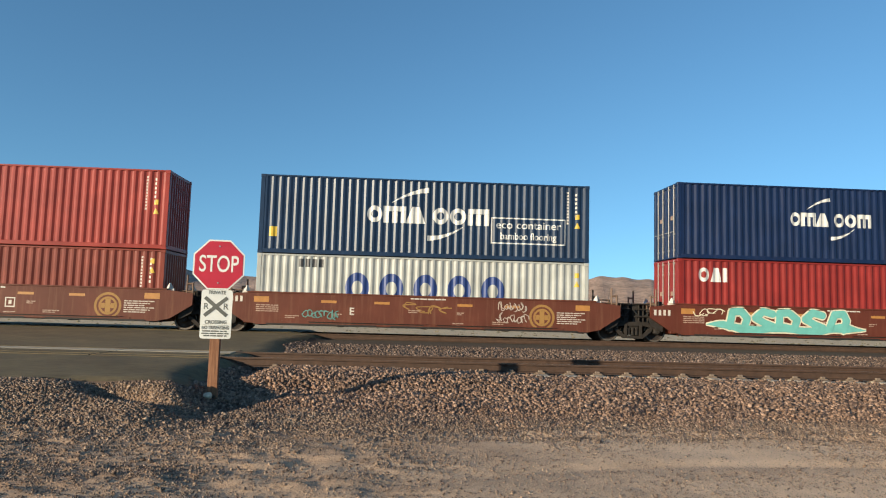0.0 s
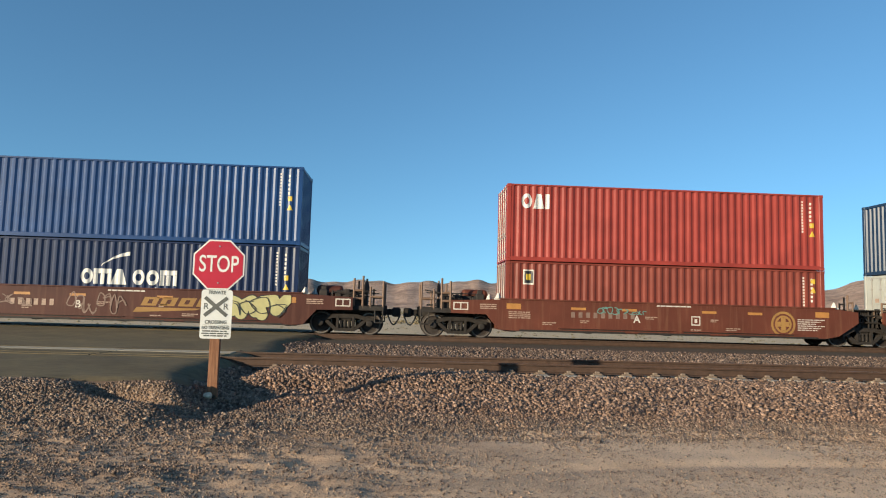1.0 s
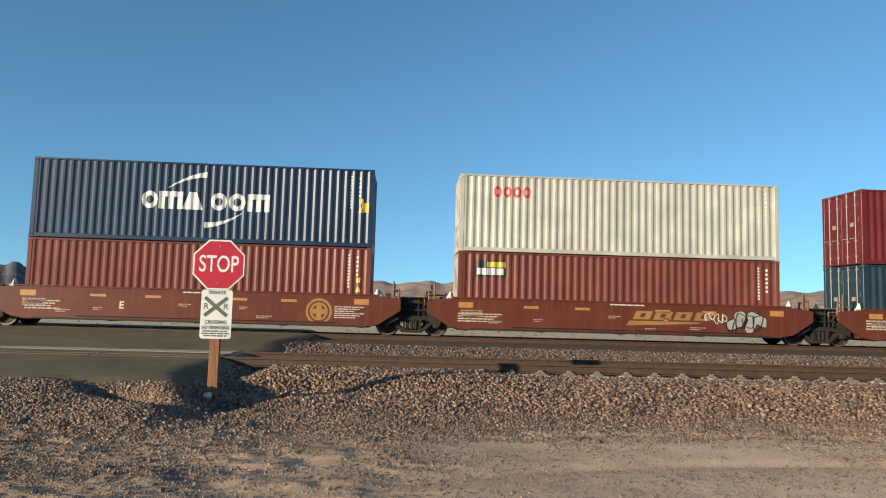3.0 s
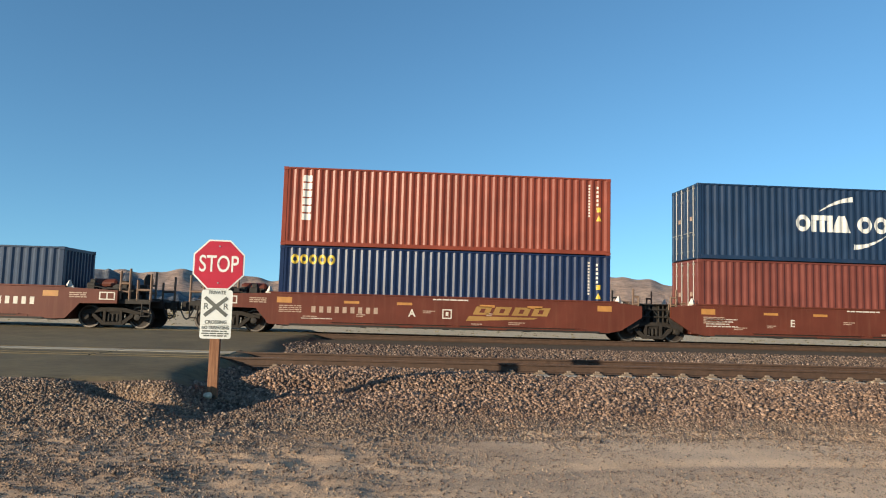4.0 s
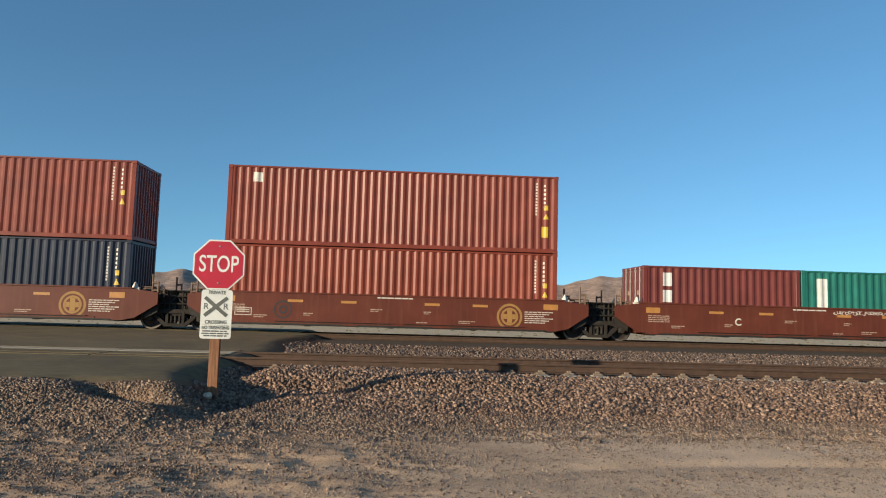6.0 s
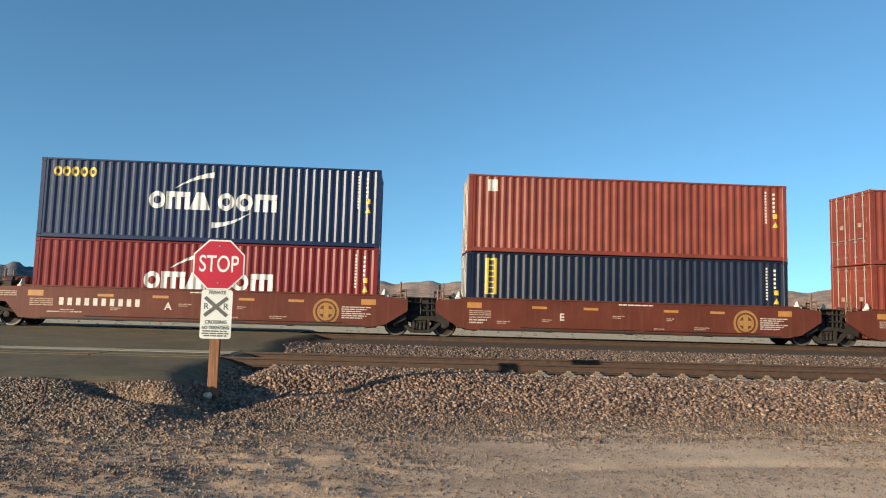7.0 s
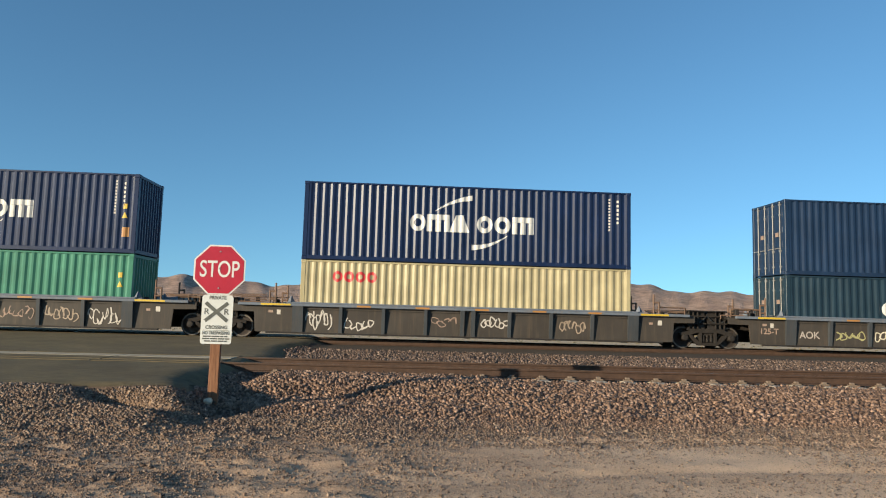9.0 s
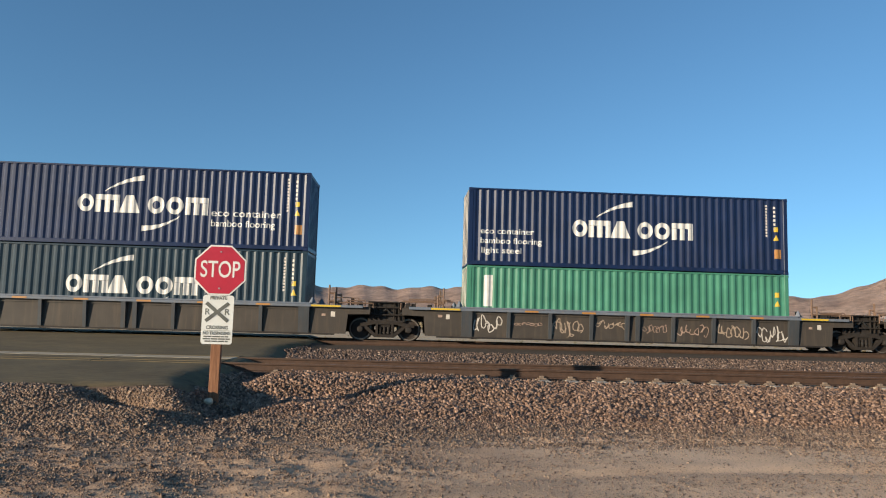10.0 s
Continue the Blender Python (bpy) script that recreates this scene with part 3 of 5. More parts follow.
def track(cy, ztop, label, tie_step, tx0, tx1, tie_mat):
    tr = new("railway_track")
    tagged(tr, label, "railway track", kind="structure")
    for s in (-0.755, 0.755):
        r = part("rail", rail(cy + s, ztop, -400, 420, "rail"), M_RAIL, tr, "rusty steel rail with a worn head")
        part("rail_head", boxes((-400, 420, cy + s - 0.028, cy + s + 0.028, ztop + 0.0005, ztop + 0.003)), M_RAILTOP, r)
    bm = boxes((-0.13, 0.13, -1.3, 1.3, -0.24, -0.012), bev=0.02)
    me = bpy.data.meshes.new("tie")
    bm.to_mesh(me)
    bm.free()
    me.materials.append(tie_mat)
    bmc = boxes((-0.10, 0.10, -0.14, -0.06, 0.0, 0.035), (-0.05, 0.05, -0.12, -0.05, 0.03, 0.075), (-0.10, 0.10, 0.06, 0.14, 0.0, 0.035), bev=0.012)
    mc = bpy.data.meshes.new("rail_clip")
    bmc.to_mesh(mc)
    bmc.free()
    mc.materials.append(M_CLIP)
    x = tx0
    while x < tx1:
        t = part("tie", me, tie_mat, tr, m=pose(x, cy, ztop - (0.182 if tie_mat is M_TIE else 0.215), 0, 0, random.uniform(-0.6, 0.6)))
        for s in (-0.755, 0.755) if tie_mat is M_TIE else ():
            part("rail_clip", mc, M_CLIP if tie_mat is M_TIE else tie_mat, t, m=pose(0, s, -0.012))
        x += tie_step * random.uniform(0.97, 1.03)
    return tr


def crossing_panels():
    """Pale worn panels between and beside the rails of the crossing."""
    for cy, z in ((NEAR_RAIL + 0.755, NEAR_Z), (TRAIN_Y, TRAIN_Z)):
        for a, b, pm in ((0.10, 0.66, M_PANEL), (-0.66, 0.06, M_ASPHALT), (-1.15, -0.83, M_ASPHALT), (0.83, 1.15, M_ASPHALT)):
            for k in range(8):
                x1 = -3.75 - 2.44 * k
                ob = part("crossing_panel", boxes((x1 - 2.42, x1, cy + a, cy + b, z - 0.16, z + 0.010 + random.uniform(-0.004, 0.002)), bev=0.012), pm)
                tagged(ob, "dusty worn panel set beside crossing rails", "crossing panel", group="crossing panels", kind="structure")


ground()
road()
crossing_panels()
track(NEAR_RAIL + 0.755, NEAR_Z, "empty railway track with rusty rails on concrete ties", 0.61, -2.6, 21, M_TIE)
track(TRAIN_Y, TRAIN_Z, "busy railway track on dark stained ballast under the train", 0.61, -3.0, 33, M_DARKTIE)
hills("hills", "bare brown desert hills along the horizon", M_HILL, -75, 80, 1500, 900,
      lambda a: 54 + hump(a, 18, 4, 24) + hump(a, 9, 7, 8) + hump(a, 26, 3, 9) + hump(a, 38.5, 4, 38) + hump(a, 50, 9, 30) + hump(a, -22, 7, 8) + 2.5 * np.sin(a * 1.3) + 1.5 * np.sin(a * 3.1 + 1), 31)
hills("ridge", "dark distant ridge with painted lit patches on the horizon", M_RIDGE, -70, -9, 1150, 500,
      lambda a: 14 + hump(a, -22.5, 2.6, 27) + hump(a, -29, 5, 32) + hump(a, -45, 10, 32) + 2.5 * np.sin(a * 2.3) + 1.8 * np.sin(a * 5.1) + 0.5 * np.sin(a * 11.0), 77)
sage()
scatter_all()


# ---------------- lettering and painted shapes ----------------
def text_bm(s, size, bold=0.0, width=None):
    """Words in the built-in font as a flat bmesh in x, z, centred, facing -y."""
    cu = bpy.data.curves.new("words", "FONT")
    cu.body, cu.size, cu.align_x, cu.align_y, cu.offset = s, size, "CENTER", "CENTER", bold
    ob = bpy.data.objects.new("words", cu)
    scene.collection.objects.link(ob)
    bpy.context.view_layer.update()
    me = bpy.data.meshes.new_from_object(ob.evaluated_get(bpy.context.evaluated_depsgraph_get()))
    bpy.data.objects.remove(ob)
    bm = bmesh.new()
    bm.from_mesh(me)
    bpy.data.meshes.remove(me)
    for v in bm.verts:
        v.co = Vector((v.co.x, 0, v.co.y))
    if width:
        w = max(v.co.x for v in bm.verts) - min(v.co.x for v in bm.verts)
        bmesh.ops.scale(bm, vec=(width / w, 1, 1), verts=bm.verts)
    return bm


def flat(bm, pts, y=0.0):
    f = bm.faces.new([bm.verts.new((x, y, z)) for x, z in pts])
    f.normal_update()
    if f.normal.y > 0:
        f.normal_flip()


def rect(bm, x0, x1, z0, z1, y=0.0):
    flat(bm, [(x0, z0), (x1, z0), (x1, z1), (x0, z1)], y)


def rounded(bm, x0, x1, z0, z1, r, n=4):
    pts = []
    for cx, cz, a0 in ((x1 - r, z1 - r, 0), (x0 + r, z1 - r, 90), (x0 + r, z0 + r, 180), (x1 - r, z0 + r, 270)):
        for k in range(n + 1):
            a = radians(a0 + 90 * k / n)
            pts.append((cx + r * math.cos(a), cz + r * math.sin(a)))
    flat(bm, pts)


def ring(bm, cx, cz, r1, r0, sx=1.0, n=20, gap=None):
    for k in range(n):
        a, b = 2 * math.pi * k / n, 2 * math.pi * (k + 1) / n
        if gap and gap[0] <= k < gap[1]:
            continue
        flat(bm, [(cx + sx * r0 * math.cos(a), cz + r0 * math.sin(a)), (cx + sx * r1 * math.cos(a), cz + r1 * math.sin(a)),
                  (cx + sx * r1 * math.cos(b), cz + r1 * math.sin(b)), (cx + sx * r0 * math.cos(b), cz + r0 * math.sin(b))])


def swoosh(bm, x0, z0, x1, z1, bend, w0, w1, n=14):
    """A tapering arc from x0, z0 to x1, z1."""
    row = []
    for k in range(n + 1):
        t = k / n
        x, z = x0 + (x1 - x0) * t, z0 + (z1 - z0) * t + bend * 4 * t * (1 - t)
        w = (w0 + (w1 - w0) * t) / 2
        row.append(((x, z - w), (x, z + w)))
    for (a, b), (c, d) in zip(row, row[1:]):
        flat(bm, [a, c, d, b])


def emblem(x0, x1, z0, z1, arcs=True):
    """A shipping line's mark as plain shapes: six blocks in two groups with an arc above and one below."""
    bm = bmesh.new()
    w, h = x1 - x0, z1 - z0
    u = w / 4.5
    spec = [(0.0, 0.56, 0), (0.62, 0.80, 1), (1.42, 0.74, 2), (2.42, 0.58, 0), (3.06, 0.60, 0), (3.74, 0.76, 1)]
    for px, pw, kind in spec:
        a, b = x0 + px * u, x0 + (px + pw) * u
        if kind == 0:
            ring(bm, (a + b) / 2, (z0 + z1) / 2, h / 2, 0.24 * h, (b - a) / h, 22)
        elif kind == 1:
            p = (b - a) / 5
            for q in (0, 2, 4):
                rect(bm, a + (q - 0.12) * p, a + (q + 1.12) * p, z0, z1 - 0.32 * h)
            rect(bm, a - 0.12 * p, b + 0.12 * p, z1 - 0.31 * h, z1)
        else:
            flat(bm, [(a, z0), (b, z0), (b - 0.24 * u, z1), (a + 0.24 * u, z1)])
    if arcs:
        swoosh(bm, x0 + 0.9 * u, z1 + 0.20 * h, x0 + 2.25 * u, z1 + 1.02 * h, 0.16 * h, 0.03 * u, 0.20 * u)
        swoosh(bm, x0 + 2.25 * u, z0 - 0.85 * h, x0 + 3.55 * u, z0 - 0.12 * h, -0.18 * h, 0.20 * u, 0.03 * u)
    return bm


def tag_shapes(x0, x1, z0, z1, seed, fat, strokes):
    """Freehand spray shapes: fat bent strokes side by side. Returns outline and filling."""
    rng = random.Random(seed)
    out, fill = bmesh.new(), bmesh.new()
    w = (x1 - x0) / strokes
    lift = 0
    for k in range(strokes):
        cx = x0 + w * (k + 0.5)
        pts = [(cx + rng.uniform(-0.35, 0.1) * w, z0 + fat * rng.uniform(0.5, 1.0)), (cx + rng.uniform(-0.3, 0.3) * w, (z0 + z1) / 2 + rng.uniform(-0.1, 0.1)),
               (cx + rng.uniform(-0.2, 0.45) * w, z1 - fat * rng.uniform(0.5, 1.1)), (cx + rng.uniform(0.2, 0.6) * w, z0 + fat * rng.uniform(0.6, 2.0))]
        for (ax, az), (bx, bz) in zip(pts, pts[1:]):
            lift += 1
            for bm, rr, base in ((out, fat * 0.5 + 0.035, 0.0), (fill, fat * 0.5, -0.012)):
                d = math.atan2(bz - az, bx - ax)
                o = [(bx + rr * math.cos(d + radians(q)), bz + rr * math.sin(d + radians(q))) for q in range(-90, 91, 30)]
                o += [(ax + rr * math.cos(d + radians(q)), az + rr * math.sin(d + radians(q))) for q in range(90, 271, 30)]
                flat(bm, [(max(x0 - 0.1, min(x1 + 0.1, x)), max(z0, min(z1, z))) for x, z in o], base - 0.0004 * lift)
    return out, fill


def banner_tag(x0, x1, z0, z1):
    """A bubbly sprayed banner: a wavy band with pointed ends and five fat loops above it."""
    out, fill = bmesh.new(), bmesh.new()
    w = x1 - x0

    def band(bm, grow, y):
        n = 36
        row = []
        for k in range(n + 1):
            t = k / n
            x = x0 + w * t
            c = z0 + 0.26 + 0.07 * math.sin(t * 17) + 0.12 * abs(2 * t - 1) ** 3
            h = (0.15 + 0.02 * math.sin(t * 31)) * min(1, 8 * t + 0.05, 8 * (1 - t) + 0.05) + grow
            row.append(((x, c - h), (x, c + h)))
        for (a, b), (c, d) in zip(row, row[1:]):
            flat(bm, [a, c, d, b], y)
    band(out, 0.05, 0.0)
    band(fill, 0.0, -0.010)
    lift = 0
    for k in range(5):
        cx = x0 + w * (0.20 + 0.155 * k)
        lean = 0.12 * math.sin(k * 2.1)
        pts = [(cx - 0.34, z0 + 0.32), (cx - 0.22 + lean, z1 - 0.20), (cx + 0.12 + lean, z1 - 0.17), (cx + 0.34, z1 - 0.42), (cx + 0.22, z0 + 0.30)]
        if k % 2:
            pts = [(cx + 0.36, z1 - 0.24), (cx, z1 - 0.15), (cx - 0.30, z1 - 0.40), (cx + 0.05, z0 + 0.48), (cx + 0.38, z0 + 0.36)]
        for (ax, az), (bx, bz) in zip(pts, pts[1:]):
            lift += 1
            for bm, rr, base in ((out, 0.185, 0.0), (fill, 0.135, -0.014)):
                d = math.atan2(bz - az, bx - ax)
                o = [(bx + rr * math.cos(d + radians(q)), bz + rr * math.sin(d + radians(q))) for q in range(-90, 91, 22)]
                o += [(ax + rr * math.cos(d + radians(q)), az + rr * math.sin(d + radians(q))) for q in range(90, 271, 22)]
                flat(bm, o, base - 0.0004 * lift)
    return [("spray_outline", out, M_CREAMSPRAY), ("spray_filling", fill, M_TEAL)]


def scrawl(x0, x1, z0, z1, seed, n=26, r=0.014):
    """A thin sprayed squiggle, not to be read."""
    rng = random.Random(seed)
    bm = bmesh.new()
    cells = max(4, n // 6)
    w, h, lift = (x1 - x0) / cells, z1 - z0, 0.0
    for c in range(cells):
        cx, hc = x0 + (c + 0.5) * w, h * rng.uniform(0.65, 1.0)
        zb = z0 + rng.uniform(0, h - hc) + 0.12 * h * math.sin(c * 1.7 + seed)
        ang, turn = rng.uniform(0, 6.3), rng.choice((-1, 1))
        ctl = []
        for k in range(7):
            ang += turn * rng.uniform(1.1, 2.3)
            if k == 3 and rng.random() < 0.5:
                turn = -turn
            ctl.append((cx + 0.80 * w * math.cos(ang) * rng.uniform(0.6, 1.1), zb + hc * (0.5 + 0.52 * math.sin(ang) * rng.uniform(0.6, 1.1))))
        path = []
        for k in range(1, 5):
            a0, a1, a2, a3 = ctl[k - 1:k + 3]
            for s in (0, 0.2, 0.4, 0.6, 0.8):
                path.append(tuple(0.5 * (2 * q1 + (q2 - q0) * s + (2 * q0 - 5 * q1 + 4 * q2 - q3) * s * s + (3 * q1 - q0 - 3 * q2 + q3) * s ** 3)
                                  for q0, q1, q2, q3 in zip(a0, a1, a2, a3)))
        rail_a, rail_b = [], []
        for k, p in enumerate(path):
            f, g = path[max(k - 1, 0)], path[min(k + 1, len(path) - 1)]
            d = math.atan2(g[1] - f[1], g[0] - f[0])
            nx, nz = -math.sin(d) * r, math.cos(d) * r
            lift -= 0.0001
            rail_a.append(bm.verts.new((p[0] - nx, lift, p[1] - nz)))
            rail_b.append(bm.verts.new((p[0] + nx, lift, p[1] + nz)))
        for k in range(len(path) - 1):
            face = bm.faces.new((rail_a[k], rail_a[k + 1], rail_b[k + 1], rail_b[k]))
            face.normal_update()
            if face.normal.y > 0:
                face.normal_flip()
    return bm


def bars(rows):
    """Small unreadable writing: rows of (x0, x1, z, height), broken into words."""
    rng = random.Random(len(rows) * 7 + int(rows[0][0] * 100))
    bm = bmesh.new()
    for x0, x1, z, h in rows:
        x = x0
        while x < x1 - 0.02:
            e = min(x1, x + rng.uniform(2, 6) * h)
            rect(bm, x, e, z, z + h)
            x = e + 0.6 * h
    return bm


def shift(bm, x, z):
    bmesh.ops.translate(bm, vec=(x, 0, z), verts=bm.verts)
    return bm


# ---------------- containers ----------------
CW = 2.438
PITCH_N = {12.192: 42, 6.058: 20}


def wave(L):
    """Breaks of the corrugation along a side: (x, inset)."""
    n = PITCH_N[L]
    a, b = 0.17, L - 0.17
    p = (b - a) / n
    out = []
    for k in range(n):
        x = a + k * p
        out += [(x, 0.012), (x + 0.24 * p, 0.012), (x + 0.51 * p, 0.048), (x + 0.73 * p, 0.048)]
    out.append((b, 0.012))
    return out


CONT = {}


def container_meshes(L, H):
    if (L, H) in CONT:
        return CONT[(L, H)]
    y0 = -CW / 2

    def mesh(name, bm):
        me = bpy.data.meshes.new(name)
        bmesh.ops.recalc_face_normals(bm, faces=bm.faces)
        bm.to_mesh(me)
        bm.free()
        me.materials.append(M_CAST)
        return me
    fr = bmesh.new()
    for x in (0.006, L - 0.166):
        for y in (y0, -y0 - 0.14):
            box(fr, x, x + 0.16, y, y + 0.14, 0.118, H - 0.118, 0.012)
    for y in (y0 + 0.004, -y0 - 0.084):
        box(fr, 0.166, L - 0.166, y, y + 0.08, H - 0.07, H - 0.006, 0.008)
        box(fr, 0.166, L - 0.166, y, y + 0.06, 0.02, 0.165, 0.008)
    for x in (0.01, L - 0.11):
        box(fr, x, x + 0.1, y0 + 0.17, -y0 - 0.17, H - 0.12, H - 0.01, 0.008)
        box(fr, x, x + 0.1, y0 + 0.17, -y0 - 0.17, 0.02, 0.16, 0.008)
    def sheet(bm, outer, inner, z0, z1):
        # a folded steel sheet between two outlines seen from above, closed all round
        ring_ = list(outer) + list(inner)[::-1]
        lo_ = [bm.verts.new((x, y, z0)) for x, y in ring_]
        hi_ = [bm.verts.new((x, y, z1)) for x, y in ring_]
        n = len(ring_)
        for i in range(n):
            j = (i + 1) % n
            bm.faces.new((lo_[i], lo_[j], hi_[j], hi_[i]))
        m = len(outer)
        for i in range(m - 1):
            bm.faces.new((hi_[i], hi_[i + 1], hi_[n - 2 - i], hi_[n - 1 - i]))
            bm.faces.new((lo_[i + 1], lo_[i], lo_[n - 1 - i], lo_[n - 2 - i]))
    side = bmesh.new()
    w_ = wave(L)
    sheet(side, [(x, y0 + d) for x, d in w_], [(x, y0 + d + 0.012) for x, d in w_], 0.165, H - 0.07)
    end = bmesh.new()
    e_ = [(L - 0.02 - d, y0 + 0.14 + (CW - 0.28) * (k + f) / 9) for k in range(9) for f, d in ((0, 0.0), (0.3, 0.0), (0.5, 0.045), (0.8, 0.045))] + [(L - 0.02, -y0 - 0.14)]
    sheet(end, e_, [(x - 0.012, y) for x, y in e_], 0.16, H - 0.12)
    door = bmesh.new()
    box(door, 0.03, 0.07, y0 + 0.145, -0.008, 0.165, H - 0.125, 0.008)
    for z in np.linspace(0.5, H - 0.7, 4):
        box(door, 0.014, 0.03, y0 + 0.2, -0.06, z, z + 0.22, 0.006)
    locks = bmesh.new()
    for y in (y0 + 0.36, y0 + 0.86):
        rod(locks, (-0.002, y, 0.06), (-0.002, y, H - 0.05), 0.02, 6)
        for z in (0.3, 0.9, H - 0.6, H - 0.2):
            box(locks, -0.022, 0.03, y - 0.05, y + 0.05, z, z + 0.06)
        box(locks, -0.03, -0.012, y, y + 0.34, 1.02, 1.05)
    label = bmesh.new()
    box(label, 0.008, 0.0138, y0 + 0.48, y0 + 0.70, 1.50, 1.66)
    roof = bmesh.new()
    box(roof, 0.11, L - 0.11, y0 + 0.085, -y0 - 0.085, H - 0.05, H - 0.02)
    floor_ = bmesh.new()
    box(floor_, 0.11, L - 0.11, y0 + 0.065, -y0 - 0.065, 0.05, 0.14)
    cast = bmesh.new()
    box(cast, 0, 0.178, -0.081, 0.081, 0, 0.118, 0.01)
    CONT[(L, H)] = {k: mesh(k, b) for k, b in dict(frame=fr, side_wall=side, end_wall=end, door=door, door_label=label, lock_rod=locks, roof=roof, floor_panel=floor_, corner_casting=cast).items()}
    return CONT[(L, H)]


SINGLE = dict(name_blocks="name_block", number_bars="number_bar", name_rings="name_ring", vertical_name_blocks="name_block", line_emblem="emblem_piece", words="word_letter",
              number_stencil="number_stencil", round_emblem="emblem_piece", name_mark="mark_piece", ring_emblem="emblem_ring", data_stencil="data_stencil",
              spray_outline="spray_outline", spray_filling="spray_filling", stencil_words="stencil_letter")
TRAIN = []          # (thing, x at the start, z)


def container(color, label, x, z, L=12.192, H=2.896, marks=(), doors=True):
    ms = container_meshes(L, H)
    mat = PAINT[color]
    c = part("shipping_container", ms["frame"], mat)
    tagged(c, label, "container", group="containers on the train")
    part("side_wall", ms["side_wall"], mat, c)
    part("side_wall", ms["side_wall"], mat, c, m=pose(L, 0, 0, 0, 0, 180))
    part("end_wall", ms["end_wall"], mat, c)
    part("roof", ms["roof"], mat, c)
    part("floor_panel", ms["floor_panel"], M_UNDER, c)
    if doors:
        for m in (pose(0, 0, 0), pose(0, CW / 2 - 0.004 - 0.145 + 0.0, 0)):
            d = part("door", ms["door"], mat, c, m=m if m.translation.y == 0 else pose(0, CW / 2 - 0.137, 0))
            part("lock_rod", ms["lock_rod"], M_LOCK, d, "galvanised lock rods")
            part("door_label", ms["door_label"], M_DIMMARK, d, "faded placard")
    else:
        part("end_wall", ms["end_wall"], mat, c, m=pose(L, 0, 0, 0, 0, 180))
    for cx in (-0.003, L - 0.175):
        for cy in (-CW / 2 + 0.078, CW / 2 - 0.078):
            for cz in (0, H - 0.118):
                part("corner_casting", ms["corner_casting"], mat, c, m=pose(cx, cy, cz))
    cuts = [q[0] for q in wave(L)]
    for name, bm, mm, drape in marks:
        if drape:
            lo, hi = min(v.co.x for v in bm.verts), max(v.co.x for v in bm.verts)
            for q in cuts:
                if lo < q < hi:
                    bmesh.ops.bisect_plane(bm, geom=bm.verts[:] + bm.edges[:] + bm.faces[:], plane_co=(q, 0, 0), plane_no=(1, 0, 0))
            w = wave(L)
            ins = np.interp([v.co.x for v in bm.verts], [q[0] for q in w], [q[1] for q in w])
            for v, d in zip(bm.verts, ins):
                v.co.y = -CW / 2 + d - 0.005 + v.co.y
        split(SINGLE.get(name, name), bm, mm, c)
    TRAIN.append((c, x, z))
    return c


def side_data(L, H, right=True):
    """The small stencils near a container's end: number bars, weight panel, warning triangles."""
    bm = bmesh.new()
    x = L - 0.85
    for k in range(11):
        rect(bm, x, x + 0.065, H - 0.32 - 0.115 * k, H - 0.25 - 0.115 * k)
    for k in range(6):
        rect(bm, x + 0.31, x + 0.38, H - 0.40 - 0.16 * k, H - 0.31 - 0.16 * k)
    return ("number_stencil", bm, M_MARK, True)


def warn(L, H, z=None):
    bm = bmesh.new()
    z = H - 1.62 if z is None else z
    flat(bm, [(L - 0.56, z), (L - 0.34, z), (L - 0.45, z + 0.22)])
    rect(bm, L - 0.53, L - 0.37, z + 0.34, z + 0.52)
    return ("warning_label", bm, M_YELLOW, True)


def line_mark(H, x0=3.85, x1=8.4, top=1.08, h=0.64, mat=None, arcs=True):
    return ("line_emblem", emblem(x0, x1, H - top - h, H - top, arcs), mat or M_WHITE, True)


def blocks(x0, x1, z0, z1, n, mat, gap=0.18, round_=0.0, name="name_blocks"):
    bm = bmesh.new()
    w = (x1 - x0) / (n + gap * (n - 1))
    for k in range(n):
        a = x0 + k * w * (1 + gap)
        if round_:
            rounded(bm, a, a + w, z0, z1, min(w, z1 - z0) * round_)
        else:
            rect(bm, a, a + w, z0, z1)
    return (name, bm, mat, True)


def rings(x0, x1, z0, z1, n, mat, gap=0.5):
    bm = bmesh.new()
    w = (x1 - x0) / (n + gap * (n - 1))
    for k in range(n):
        ring(bm, x0 + k * w * (1 + gap) + w / 2, (z0 + z1) / 2, (z1 - z0) / 2, (z1 - z0) / 2 * 0.46, w / (z1 - z0))
    return ("name_rings", bm, mat, True)


def stack_blocks(x0, x1, z0, z1, n, mat):
    bm = bmesh.new()
    h = (z1 - z0) / (n + 0.25 * (n - 1))
    for k in range(n):
        rect(bm, x0, x1, z1 - h - k * h * 1.25, z1 - k * h * 1.25)
    return ("vertical_name_blocks", bm, mat, True)


def words(s, cx, cz, size, width, mat=None, bold=0.004):
    return ("words", shift(text_bm(s, size, bold, width), cx, cz), mat or M_WHITE, True)


def panel(x0, x1, z0, z1, mat, name="label_panel"):
    bm = bmesh.new()
    rect(bm, x0, x1, z0, z1)
    return (name, bm, mat, True)


def raised(mark, by=0.004):
    for v in mark[1].verts:
        v.co.y -= by
    return mark


def outline(x0, x1, z0, z1, w, mat):
    bm = bmesh.new()
    for r in ((x0, x1, z0, z0 + w), (x0, x1, z1 - w, z1), (x0, x0 + w, z0 + w, z1 - w), (x1 - w, x1, z0 + w, z1 - w)):
        rect(bm, *r)
    return ("frame_line", bm, mat, True)


